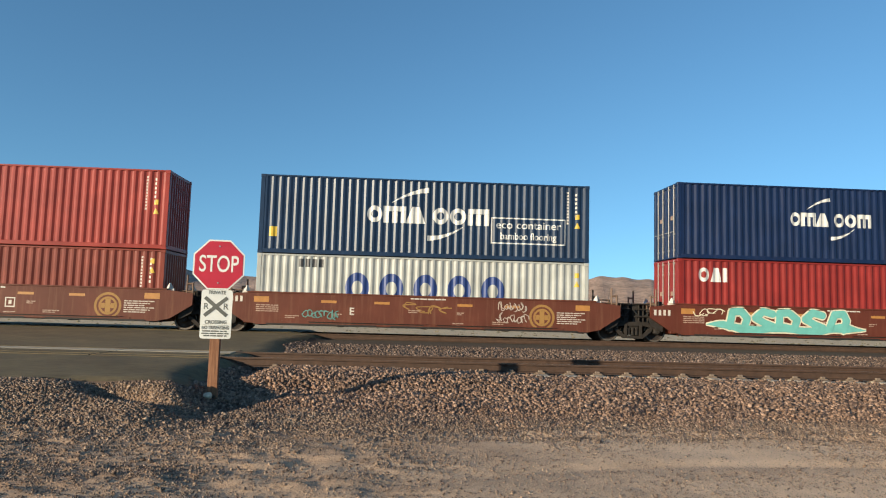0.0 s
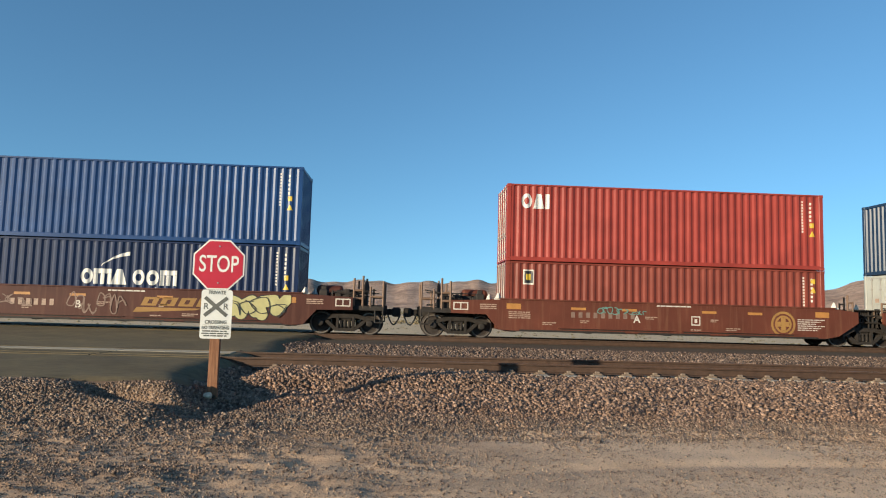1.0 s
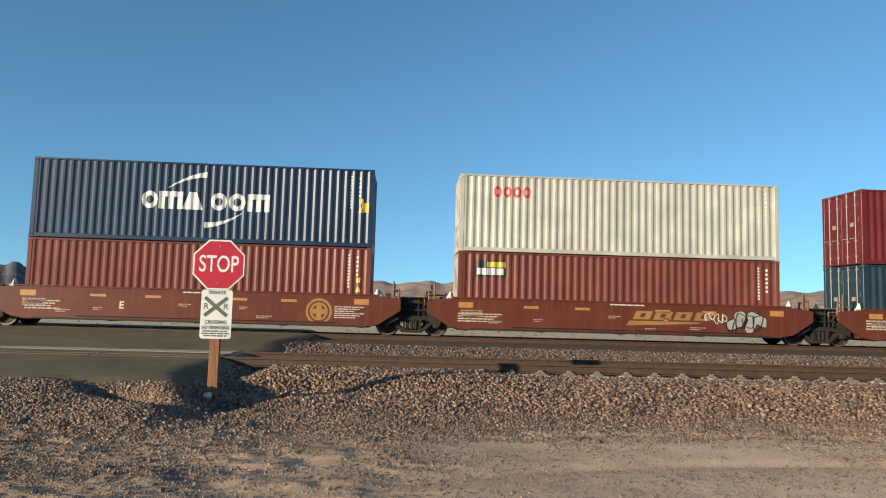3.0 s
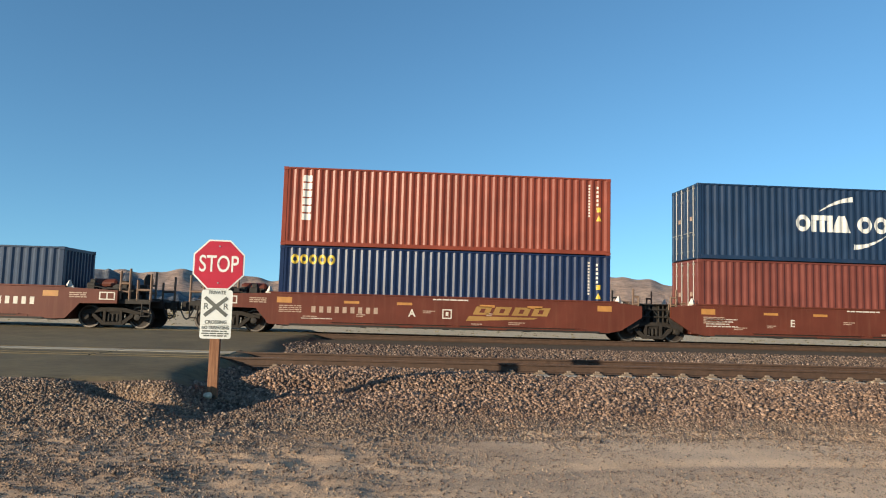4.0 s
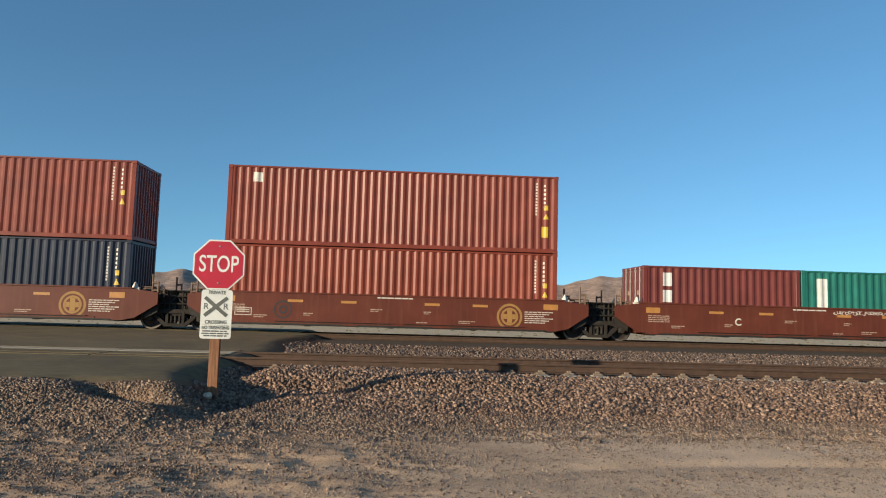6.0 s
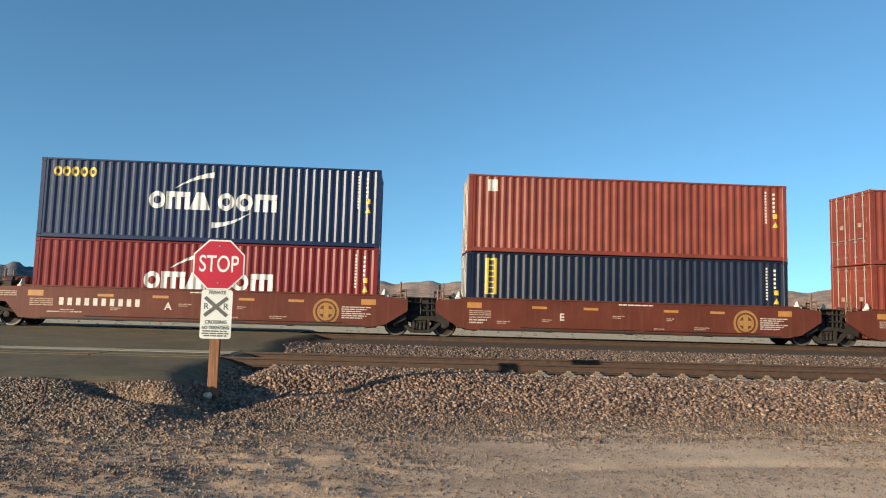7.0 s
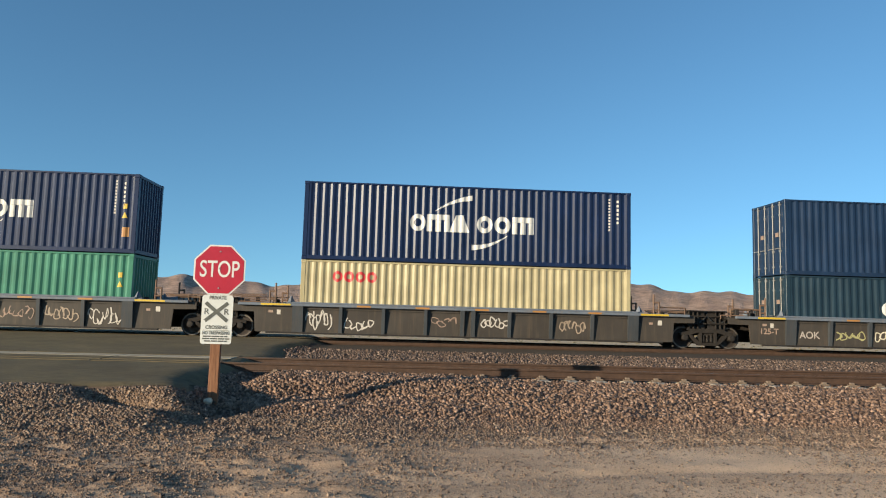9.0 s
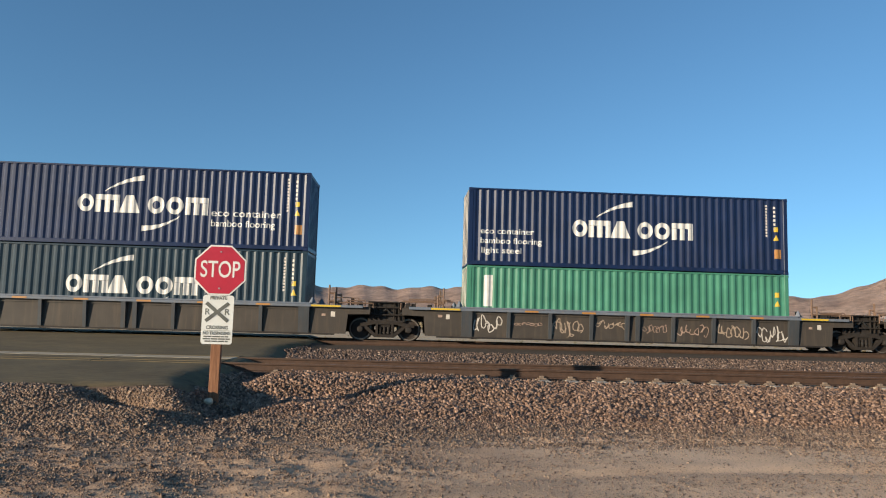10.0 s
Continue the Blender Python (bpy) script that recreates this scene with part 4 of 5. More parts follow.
HC, ST, FLOOR = 2.896, 2.591, 0.28
Q0 = dict(A=10.2, B=-5.37, C=-20.81, D=-40.55, E=-56.02, F=-71.48, G=-86.87, H=-102.39, I=-122.13, J=-137.64, K=-153.08, L=-168.54, M=-183.99,
          N=-204.92, O=-223.08, P=-241.21, Q=-259.25)


def stack(key, low_h, low, up):
    """Two containers, one on the other; low and up are (color, label, marks, doors)."""
    x = Q0[key]
    container(low[0], low[1], x, FLOOR, 12.192, low_h, low[2], low[3] if len(low) > 3 else True)
    container(up[0], up[1], x, FLOOR + low_h + 0.012, 12.192, HC, up[2], up[3] if len(up) > 3 else True)


def containers():
    L = 12.192
    def extra(H=HC):
        return [side_data(L, H), warn(L, H)]
    stack("A", HC, ("red", "bright red container with white name blocks, in a railway well car", [trio(0.8, 1.9, HC - 0.85, HC - 0.32)] + extra()),
          ("navy", "navy blue container with a white emblem, stacked on a red one", [line_mark(HC, 4.4, 7.6, 1.0, 0.52)] + extra()))
    stack("B", ST, ("grey", "off-white container with large navy rings, in a well car", [rings(3.2, 9.05, ST - 1.72, ST - 0.60, 5, M_NAVYMARK, 0.42), blocks(1.5, 2.4, ST - 0.46, ST - 0.16, 4, M_BLACKMARK, 0.4), warn(L, ST, ST - 0.9)]),
          ("slate", "dark blue container with white emblem and framed words", [line_mark(HC, 3.9, 8.4, 1.02, 0.62), outline(8.5, 11.3, HC - 2.28, HC - 1.30, 0.045, M_WHITE),
           words("eco container", 9.9, HC - 1.58, 0.40, 2.45), words("bamboo flooring", 9.9, HC - 2.0, 0.36, 2.1), panel(0.38, 0.66, HC - 2.28, HC - 1.92, M_YELLOW), warn(L, HC)] + [side_data(L, HC)], False))
    stack("C", ST, ("brick", "brick red container in a railway well car", [panel(0.66, 1.06, ST - 0.85, ST - 0.30, M_MARK), raised(panel(0.70, 1.02, ST - 0.80, ST - 0.35, M_BLACKMARK)), raised(panel(0.76, 0.94, ST - 0.68, ST - 0.46, M_YELLOW), 0.008), side_data(L, ST), warn(L, ST, ST - 0.85)]),
          ("faded", "sunlit faded red container with white name blocks", [trio(0.55, 1.6, HC - 0.92, HC - 0.36)] + extra()))
    stack("D", HC, ("navy", "navy container with a small white emblem, in a well car", [line_mark(HC, 4.5, 7.85, 1.05, 0.55)] + extra()),
          ("blue", "plain bright blue container on a navy one", extra()))
    stack("E", HC, ("teal", "dark teal container with a white emblem, in a well car", [line_mark(HC, 3.8, 8.3)] + extra()),
          ("maroon", "maroon container with a white emblem", [line_mark(HC, 3.8, 8.35)] + extra() + [panel(L - 0.40, L - 0.16, HC - 2.1, HC - 1.7, M_YELLOW)]))
    stack("F", HC, ("brown", "brown-red container with a dark label, in a well car", [panel(0.6, 1.8, HC - 0.92, HC - 0.32, M_BLACKMARK), raised(blocks(0.7, 1.7, HC - 0.84, HC - 0.60, 6, M_WHITE, 0.12)), raised(panel(1.05, 1.75, HC - 0.56, HC - 0.36, M_YELLOW)), side_data(L, HC)]),
          ("white", "creamy white container with red blocks near its corner", [rings(1.25, 2.65, HC - 0.85, HC - 0.42, 4, M_REDMARK, 0.2)] + [side_data(L, HC)]))
    stack("G", HC, ("brown", "brown-red container in a railway well car", extra()),
          ("slate", "slate blue container with a white emblem", [line_mark(HC)] + extra() + [panel(L - 0.42, L - 0.16, HC - 1.6, HC - 1.25, M_YELLOW)]))
    stack("H", HC, ("navy", "navy container with yellow name blocks, in a well car", [rings(0.4, 2.0, HC - 0.66, HC - 0.30, 5, M_YELLOW, 0.12)] + extra()),
          ("orange", "orange-red container with upright white name blocks", [stack_blocks(0.72, 1.05, HC - 1.95, HC - 0.30, 6, M_WHITE)] + extra()))
    l2 = 6.058
    c = Q0["I"]
    container("mint", "short green container with white blocks, low in a well car", c, FLOOR, l2, ST, [blocks(0.9, 5.3, ST - 1.42, ST - 0.95, 12, M_WHITE, 0.6, 0.2), blocks(0.4, 0.9, ST - 0.7, ST - 0.45, 2, M_MARK)])
    container("slate", "short navy container with yellow blocks, low in a well car", c + 6.1, FLOOR, l2, ST, [rings(0.5, 1.6, ST - 0.60, ST - 0.28, 5, M_YELLOW, 0.12)])
    c = Q0["J"]
    container("wine", "short wine-red container, low in a well car", c, FLOOR, l2, ST, [blocks(0.75, 1.1, ST - 0.75, ST - 0.25, 1, M_WHITE), blocks(0.75, 1.1, ST - 1.35, ST - 0.9, 1, M_WHITE)])
    container("jade", "short jade green container with a white panel", c + 6.1, FLOOR, l2, ST, [panel(0.62, 1.02, ST - 1.4, ST - 0.3, M_WHITE)])
    stack("K", HC, ("orange", "rusty orange container in a railway well car", extra()),
          ("brick", "weathered brick red container on an orange one", extra() + [panel(0.9, 1.25, HC - 0.6, HC - 0.25, M_MARK), panel(L - 0.62, L - 0.36, HC - 2.3, HC - 1.9, M_YELLOW)]))
    stack("L", HC, ("ink", "dark ink-blue container with an upright yellow panel", [panel(0.68, 1.12, HC - 1.55, HC - 0.22, M_YELLOW), raised(stack_blocks(0.80, 1.0, HC - 1.5, HC - 0.3, 6, M_BLACKMARK))] + extra()),
          ("brick", "brick red container with a small white square", [panel(0.72, 1.08, HC - 0.62, HC - 0.18, M_MARK)] + extra()))
    stack("M", HC, ("crimson", "crimson container with a white emblem, in a well car", [line_mark(HC, 3.85, 8.4)] + extra()),
          ("navy", "navy container with white emblem and yellow blocks", [line_mark(HC, 3.85, 8.4), rings(0.45, 1.95, HC - 0.66, HC - 0.30, 5, M_YELLOW, 0.12)] + extra(), False))
    stack("N", ST, ("teal", "slate blue container with white emblem, in a well car", [line_mark(ST, 3.75, 8.25, 0.90, 0.60)] + [side_data(L, ST)]),
          ("slate", "dark blue container with large white blocks and red bar", [("name_blocks", big_blocks(), M_WHITE, True), ("red_bar", red_bar(), M_REDMARK, True)] + [side_data(L, HC)]))
    stack("O", ST, ("cream", "cream yellow container with red rings, in a well car", [rings(1.15, 2.75, ST - 0.78, ST - 0.38, 4, M_REDMARK, 0.15)]),
          ("navy", "navy container with a white emblem on a cream one", [line_mark(HC, 3.9, 8.5)] + [side_data(L, HC)]))
    stack("P", ST, ("green", "light green container with a white panel, in a well car", [panel(0.62, 0.95, ST - 1.5, ST - 0.35, M_WHITE), warn(L, ST, ST - 1.2)]),
          ("navy", "navy container with white emblem and small words", [line_mark(HC, 3.9, 8.5), words("eco container", 1.45, HC - 1.62, 0.30, 2.0), words("bamboo flooring", 1.6, HC - 1.98, 0.30, 2.3), words("light steel", 1.25, HC - 2.34, 0.30, 1.5)] + extra() + [panel(L - 0.52, L - 0.26, HC - 2.3, HC - 1.95, M_ORANGE)]))
    stack("Q", HC, ("teal", "dark teal container with a white emblem, in a well car", [line_mark(HC, 3.7, 8.3)] + extra()),
          ("navy", "navy container with a white emblem and words", [line_mark(HC, 3.9, 8.5), words("eco container", 9.9, HC - 1.62, 0.36, 2.5), words("bamboo flooring", 9.8, HC - 2.0, 0.34, 2.3)] + extra() + [panel(L - 0.52, L - 0.26, HC - 2.3, HC - 1.95, M_ORANGE)]))


def trio(x0, x1, z0, z1):
    """A small mark of three plain shapes: a ring, a wedge and a bar."""
    bm = bmesh.new()
    w, h = x1 - x0, z1 - z0
    ring(bm, x0 + 0.19 * w, (z0 + z1) / 2, h / 2, 0.24 * h, 0.38 * w / h, 20)
    flat(bm, [(x0 + 0.42 * w, z0), (x0 + 0.80 * w, z0), (x0 + 0.70 * w, z1), (x0 + 0.54 * w, z1)])
    rect(bm, x0 + 0.86 * w, x1, z0, z1)
    return ("name_blocks", bm, M_WHITE, True)


def big_blocks():
    bm = bmesh.new()
    z0, z1 = HC - 2.1, HC - 0.98
    flat(bm, [(4.7, z0), (5.6, z0), (5.6, z1), (5.0, z1)])
    flat(bm, [(5.72, z0), (6.62, z0), (6.62, z1), (5.72, z1)])
    flat(bm, [(6.74, z0), (7.55, z0), (7.35, z1), (6.74, z1)])
    return bm


def red_bar():
    bm = bmesh.new()
    rect(bm, 4.75, 7.55, HC - 0.78, HC - 0.46)
    flat(bm, [(5.95, HC - 0.95), (6.35, HC - 0.78), (5.75, HC - 0.78)])
    return bm


# ---------------- well cars ----------------
SHARED = {}


def shared(name, make, material):
    if name not in SHARED:
        bm = make()
        me = bpy.data.meshes.new(name)
        bm.normal_update()
        bm.to_mesh(me)
        bm.free()
        me.materials.append(material)
        SHARED[name] = me
    return SHARED[name]


def wheel_bm():
    r = 0.42
    return lathe(bmesh.new(), [(0.02, -0.10), (0.09, -0.10), (0.11, -0.075), (0.14, -0.045), (0.30, -0.035), (0.345, -0.06), (r - 0.012, -0.065), (r, -0.055), (r + 0.004, 0.045), (r + 0.028, 0.052), (r + 0.028, 0.078), (0.34, 0.075), (0.2, 0.05), (0.02, 0.05)], 28)


def rim_bm():
    bm = bmesh.new()
    n = 28
    for k in range(n):
        a, b = 2 * math.pi * k / n, 2 * math.pi * (k + 1) / n
        bm.faces.new([bm.verts.new((q * math.cos(t), -0.0665, q * math.sin(t))) for q, t in ((0.35, a), (0.40, a), (0.40, b), (0.35, b))])
    bmesh.ops.recalc_face_normals(bm, faces=bm.faces)
    for f in bm.faces:
        if f.normal.y > 0:
            f.normal_flip()
    return bm


def sideframe_bm():
    """A cast side frame: top compression member, sloping tension member, columns and pedestal jaws."""
    bm = bmesh.new()
    for s in (1, -1):
        slab(bm, [(s * 0.0, 0.60), (s * 0.42, 0.60), (s * 0.80, 0.50), (s * 1.08, 0.50), (s * 1.08, 0.60), (s * 0.82, 0.64), (s * 0.45, 0.74), (0, 0.75)], -0.09, 0.09)
        slab(bm, [(0, 0.13), (s * 0.36, 0.13), (s * 0.72, 0.44), (s * 0.72, 0.54), (s * 0.60, 0.50), (s * 0.30, 0.24), (0, 0.24)], -0.09, 0.09)
        slab(bm, [(s * 0.24, 0.2), (s * 0.33, 0.2), (s * 0.33, 0.66), (s * 0.24, 0.66)], -0.10, 0.10)
        box(bm, s * 0.89 - 0.13, s * 0.89 + 0.13, -0.10, 0.10, 0.33, 0.52, 0.02)
    return bm


def spring_bm():
    bm = bmesh.new()
    prof = []
    for k in range(6):
        prof += [(0.045, 0.255 + 0.045 * k), (0.062, 0.262 + 0.045 * k), (0.062, 0.285 + 0.045 * k), (0.045, 0.292 + 0.045 * k)]
    lathe(bm, prof, 10)
    bmesh.ops.rotate(bm, verts=bm.verts, matrix=Matrix.Rotation(radians(90), 3, "X"))
    return bm


def truck(parent, x):
    """A four-wheel truck under a car, its wheels standing on the rails."""
    t = part("truck", shared("bolster", lambda: boxes((-0.22, 0.22, -1.0, 1.0, 0.50, 0.70), (-0.9, 0.9, -0.09, 0.09, 0.5, 0.6), bev=0.02), M_TRUCK), M_TRUCK, parent, "brake-dusted cast steel truck", pose(x, 0, 0))
    for y in (-0.98, 0.98):
        part("side_frame", shared("side_frame", sideframe_bm, M_TRUCK), M_TRUCK, t, m=pose(0, y, 0))
        for sx in (-0.15, 0.0, 0.15):
            part("spring", shared("spring", spring_bm, M_UNDER), M_UNDER, t, m=pose(sx, y, 0))
    for ax in (-0.89, 0.89):
        part("axle", shared("axle", lambda: rods([((0, -1.12, 0.42), (0, 1.12, 0.42))], 0.075, 10), M_WHEEL), M_WHEEL, t, m=pose(ax, 0, 0))
        for y, rz in ((-0.755, 0), (0.755, 180)):
            part("wheel", shared("wheel", wheel_bm, M_WHEEL), M_WHEEL, t, m=pose(ax, y, 0.42, 0, 0, rz))
            if y < 0:
                part("wheel_rim", shared("wheel_rim", rim_bm, M_TREAD), M_TREAD, t, "worn bright wheel rim", pose(ax, y - 0.002, 0.42))
        part("bearing_cap", shared("bearing_cap", lambda: lathe(bmesh.new(), [(0.03, -0.17), (0.10, -0.16), (0.12, -0.13), (0.12, 0.02)], 12), M_UNDER), M_UNDER, t, m=pose(ax, -0.98, 0.42))
    return t


def hash_key(key):
    return 17 * ord(key)


def well_unit(key, style, left, right, label, marks=(), letter="", mat=None, letter_x=4.85):
    """One well of a stack car. left and right are 'joint' or 'coupler'."""
    red = style == "red"
    mat = mat or (M_CARRED if red else M_CARBLACK)
    top, bot = (1.43, 0.32) if red else (1.27, 0.22)
    L = 12.192
    car = new("well_car")
    tagged(car, label, "railway car", group="well cars of the train")
    reach = dict(joint=(1.12, 1.12), coupler=(2.0, 2.0)) if red else dict(joint=(2.35, 2.35), coupler=(2.6, 2.6))
    lo, hi = -reach[left][0], L + reach[right][0]

    def end_pts(kind, e):
        """Outline beyond the well, going outwards along the bottom; e is the outer end's distance."""
        if red:
            return [(0.12, bot), (-0.35, 0.42), (-e, 0.92), (-e, 1.33)] if kind == "joint" else [(0.10, bot), (-0.25, 0.34), (-0.72, 0.88), (-e, 0.90), (-e, 1.36)]
        return [(0.0, bot), (-1.50, bot + 0.02), (-1.56, 0.94), (-e, 0.96), (-e, 1.20)]
    lp = end_pts(left, -lo)
    rp = [(L - x, z) for x, z in end_pts(right, hi - L)]
    outl = lp[::-1] + rp
    zt = top
    outl = outl + [(L + 0.25, zt), (-0.25, zt)] if red else outl + [(L + 0.3, top), (-0.3, top)]
    yo, yi = -1.46, -1.34
    if not red:
        yo = -1.40
    for s in (1, -1):
        bm = plate(outl, yo, yi) if s == 1 else plate(outl, -yi, -yo)
        sp = part("side_sill", bm, mat, car)
        ya, yb = (yo - 0.03, yi + 0.09) if s == 1 else (-yi - 0.09, -yo + 0.03)
        part("top_chord", boxes((-0.22, L + 0.22, ya, yb, top - 0.002, top + 0.055), bev=0.012), mat if red else M_CHORD, sp)
        part("bottom_chord", boxes((0.16, L - 0.16, ya, yb, bot - 0.02, bot + 0.002), bev=0.006), M_UNDER if red else mat, sp)
    y1 = yo - 0.004
    if red:
        # stepped doublers along the lower side
        part("doubler", boxes((1.0, L - 1.0, yo - 0.018, yo - 0.003, bot + 0.02, bot + 0.12), (2.2, L - 2.2, yo - 0.03, yo - 0.0185, bot + 0.015, bot + 0.075), bev=0.004), mat, car)
        # dark raised strips stand in for the shadow lines along the bottom edge
        for a, b in ((0.5, 4.4), (4.9, 7.6), (8.3, 11.7)):
            part("sill_shadow_strip", boxes((a, b, yo - 0.036, yo - 0.0305, bot - 0.01, bot + 0.05)), M_UNDER, car)
        for a, b in ((1.9, 6.2), (6.5, 10.9)):
            part("sill_lip", boxes((a, b, yo - 0.075, yo - 0.0185, bot + 0.125, bot + 0.145)), mat, car)
            # painted shadow directly below the lip
            part("sill_shadow_strip", boxes((a + 0.1, b - 0.1, yo - 0.022, yo - 0.0185, bot + 0.085, bot + 0.122)), M_UNDER, car)
        srng = random.Random(hash_key(key))
        for x, z, w in ((1.15, 0.62, 0.5), (2.75, 0.72, 0.35), (5.3, 0.92, 0.45), (7.4, 0.88, 0.3), (8.4, 0.58, 0.6), (6.9, 0.5, 0.4)):
            x += srng.uniform(-0.25, 0.25)
            bm = bars([(x, x + w, z, 0.035), (x, x + w * 0.7, z - 0.06, 0.03)])
            for v in bm.verts:
                v.co.y = y1
            split("small_stencil", bm, M_DIMMARK, car)
        part("rub_rail", boxes((-0.1, L + 0.1, yo - 0.012, yo - 0.003, 1.355, 1.385)), mat, car)
    else:
        for k in range(9):
            x = L * k / 8
            if k in (0, 8):
                wide = [(x - 0.19, x + 0.19)]
            elif k == 4:
                wide = [(x - 0.27, x - 0.12), (x + 0.12, x + 0.27)]
            else:
                wide = [(x - 0.06, x + 0.06)]
            for xa, xb in wide:
                bm = plate([(xa, bot + 0.03), (xb, bot + 0.03), (xb, top - 0.10), (xa, top - 0.10)], yo - 0.15, yo - 0.002)
                for v in bm.verts:
                    if v.co.z < bot + 0.1 and v.co.y < yo - 0.1:
                        v.co.y += 0.09
                part("side_post", bm, M_RIB, car)
        part("shelf_rail", boxes((lo + 0.25, hi - 0.25, yo - 0.16, yo - 0.002, top - 0.10, top - 0.004), bev=0.01), M_CHORD, car, "pale slate-painted top rail")
        part("side_stiffener", boxes((0.22, L / 2 - 0.3, yo - 0.045, yo - 0.002, top - 0.20, top - 0.165), (L / 2 + 0.3, L - 0.22, yo - 0.045, yo - 0.002, top - 0.20, top - 0.165)), mat, car)
        # data plates on the end bays
        for x, w, h, z in ((-0.75, 0.13, 0.17, 0.86), (-1.05, 0.16, 0.09, 0.92), (L + 0.95, 0.15, 0.18, 0.84), (L + 0.62, 0.14, 0.08, 0.86)):
            bm = bmesh.new()
            rect(bm, x, x + w, z, z + h, yo - 0.004)
            part("data_plate", bm, M_MARK if h > 0.1 else M_DIMMARK, car)
        part("lower_flange", boxes((-1.1, L + 1.1, yo - 0.13, yo - 0.002, bot - 0.03, bot + 0.03), bev=0.008), M_UNDER, car)
    # well floor and cross bearers
    part("well_floor", boxes((0.0, L, -1.3, 1.3, bot - 0.03, bot + 0.02), *[(x, x + 0.2, -1.33, 1.33, bot - 0.05, bot - 0.031) for x in (0.2, 3.0, 6.0, 9.0, 11.8)]), M_UNDER, car)
    # ends: bulkhead, platform over the truck
    for kind, sgn, x0 in ((left, -1, 0.0), (right, 1, L)):
        def xx(d):
            return x0 + sgn * d
        e = reach[kind][0]
        a, b = sorted((xx(0.10), xx(0.34)))
        part("bulkhead", boxes((a, b, -1.335, 1.335, 0.35, 1.30), bev=0.02), mat, car)
        a, b = sorted((xx(0.35), xx(e)))
        part("end_platform", boxes((a, b, -1.335, 1.335, 1.12, 1.22), bev=0.015), M_UNDER, car)
        a, b = sorted((xx(0.35), xx(e + (0.35 if kind == "joint" else 1.2))))
        part("draft_sill", boxes((a, b, -0.34, 0.34, 0.72, 1.10), bev=0.03), M_UNDER, car)
        # cone on the container guide at each corner
        for y in (-1.36, 1.28):
            a, b = sorted((xx(0.12), xx(0.42)))
            bm = bmesh.new()
            bmesh.ops.create_cone(bm, cap_ends=True, segments=4, radius1=0.13, radius2=0.03, depth=0.2, matrix=Matrix.Translation(((a + b) / 2, y + 0.04, top + 0.15)))
            box(bm, a, b, y, y + 0.08, top - 0.06, top + 0.055)
            part("corner_guide", bm, M_MARK if red else M_CHORD, car, "pale corner guide")
        if kind == "joint":
            xc = xx(1.64 if red else 2.97)
            ps = []
            for y in (-1.25, 1.25):
                for d in (0.85, 1.05):
                    ps.append(((xx(d), y, 1.0), (xx(d), y, 1.98 if d < 1 else 1.72)))
                for rung in (1.12, 1.40, 1.68):
                    ps.append(((xx(0.85), y, rung), (xx(1.05), y, rung)))
            split("grab_post", rods(ps, 0.034, 6), M_RUSTPOST, car)
            # added dark plate that stands in for the shaded gap between cars
            h0, h1 = xx(e - 0.1), xc - sgn * 0.04
            hx = [(h0, 0.70), (h1, 0.62), (h1, 1.40), (h0, 1.40)]
            part("joint_shade_plate", plate(hx, -0.92, 0.92), M_UNDER, car)
            ribs = [((xx(e - 0.05 + 0.17 * k), -1.0, 0.78), (xx(e - 0.05 + 0.17 * k), -1.0, 1.40)) for k in range(3)]
            ribs += [((h0, -1.05, z), (h1, -1.05, z)) for z in (0.95, 1.22)]
            split("joint_pipe", rods(ribs, 0.030, 6), M_TRUCK, car)
            part("joint_deck", boxes((min(h0, h1), max(h0, h1), -1.12, 1.12, 1.402, 1.44)), M_UNDER, car)
            hp = [Vector((xx(e - 0.2) + (xc - xx(e - 0.2)) * t, -1.0, 1.22 - 0.28 * math.sin(math.pi * t))) for t in np.linspace(0, 1, 6)]
            part("air_hose", rods(list(zip(hp, hp[1:])), 0.025, 6), M_HOSE, car)
            jr = random.Random(hash_key(key) + (5 if sgn > 0 else 3))
            gear = bmesh.new()
            for k in range(4 if red else 7):
                d = jr.uniform(0.45, e - 0.1)
                w_, y = jr.uniform(0.03, 0.10), jr.uniform(-1.15, -0.5)
                box(gear, xx(d) - w_, xx(d) + w_, y, y + 0.16, 1.19, 1.26 + jr.uniform(0.03, 0.30), 0.02)
            split("brake_fitting", gear, M_UNDER, car)
            pipes = []
            for k in range(5):
                d0, d1, y, z = jr.uniform(0.4, e - 0.6), jr.uniform(e - 0.5, e + 0.2), jr.uniform(-1.2, -0.7), jr.uniform(1.28, 1.55)
                pipes += [((xx(d0), y, z), (xx(d1), y, z)), ((xx(d1), y, z), (xx(d1), y, 1.15))]
            split("brake_pipe", rods(pipes, 0.02, 6), M_RUSTPOST, car)
            if red:
                bm = plate([(xx(0.62), 0.40), (xx(1.05), 0.62), (xx(1.15), 0.92), (xx(0.55), 1.0)] if sgn == 1 else [(xx(0.62), 0.40), (xx(0.55), 1.0), (xx(1.15), 0.92), (xx(1.05), 0.62)], -1.30, -1.24)
                part("side_bearing_arm", bm, M_UNDER, car)
        else:
            # coupler, its knuckle, steps, rails and the brake gear
            p0, p1 = e + 1.2, e + 1.72
            bm = bmesh.new()
            a, b = sorted((xx(p0), xx(p1 - 0.22)))
            box(bm, a, b, -0.12, 0.12, 0.74, 0.98, 0.02)
            a, b = sorted((xx(p1 - 0.32), xx(p1)))
            box(bm, a, b, -0.20, 0.16, 0.68, 1.04, 0.05)
            part("coupler", bm, M_TRUCK, car, "rusty coupler")
            a, b = sorted((xx(e), xx(e + 1.1)))
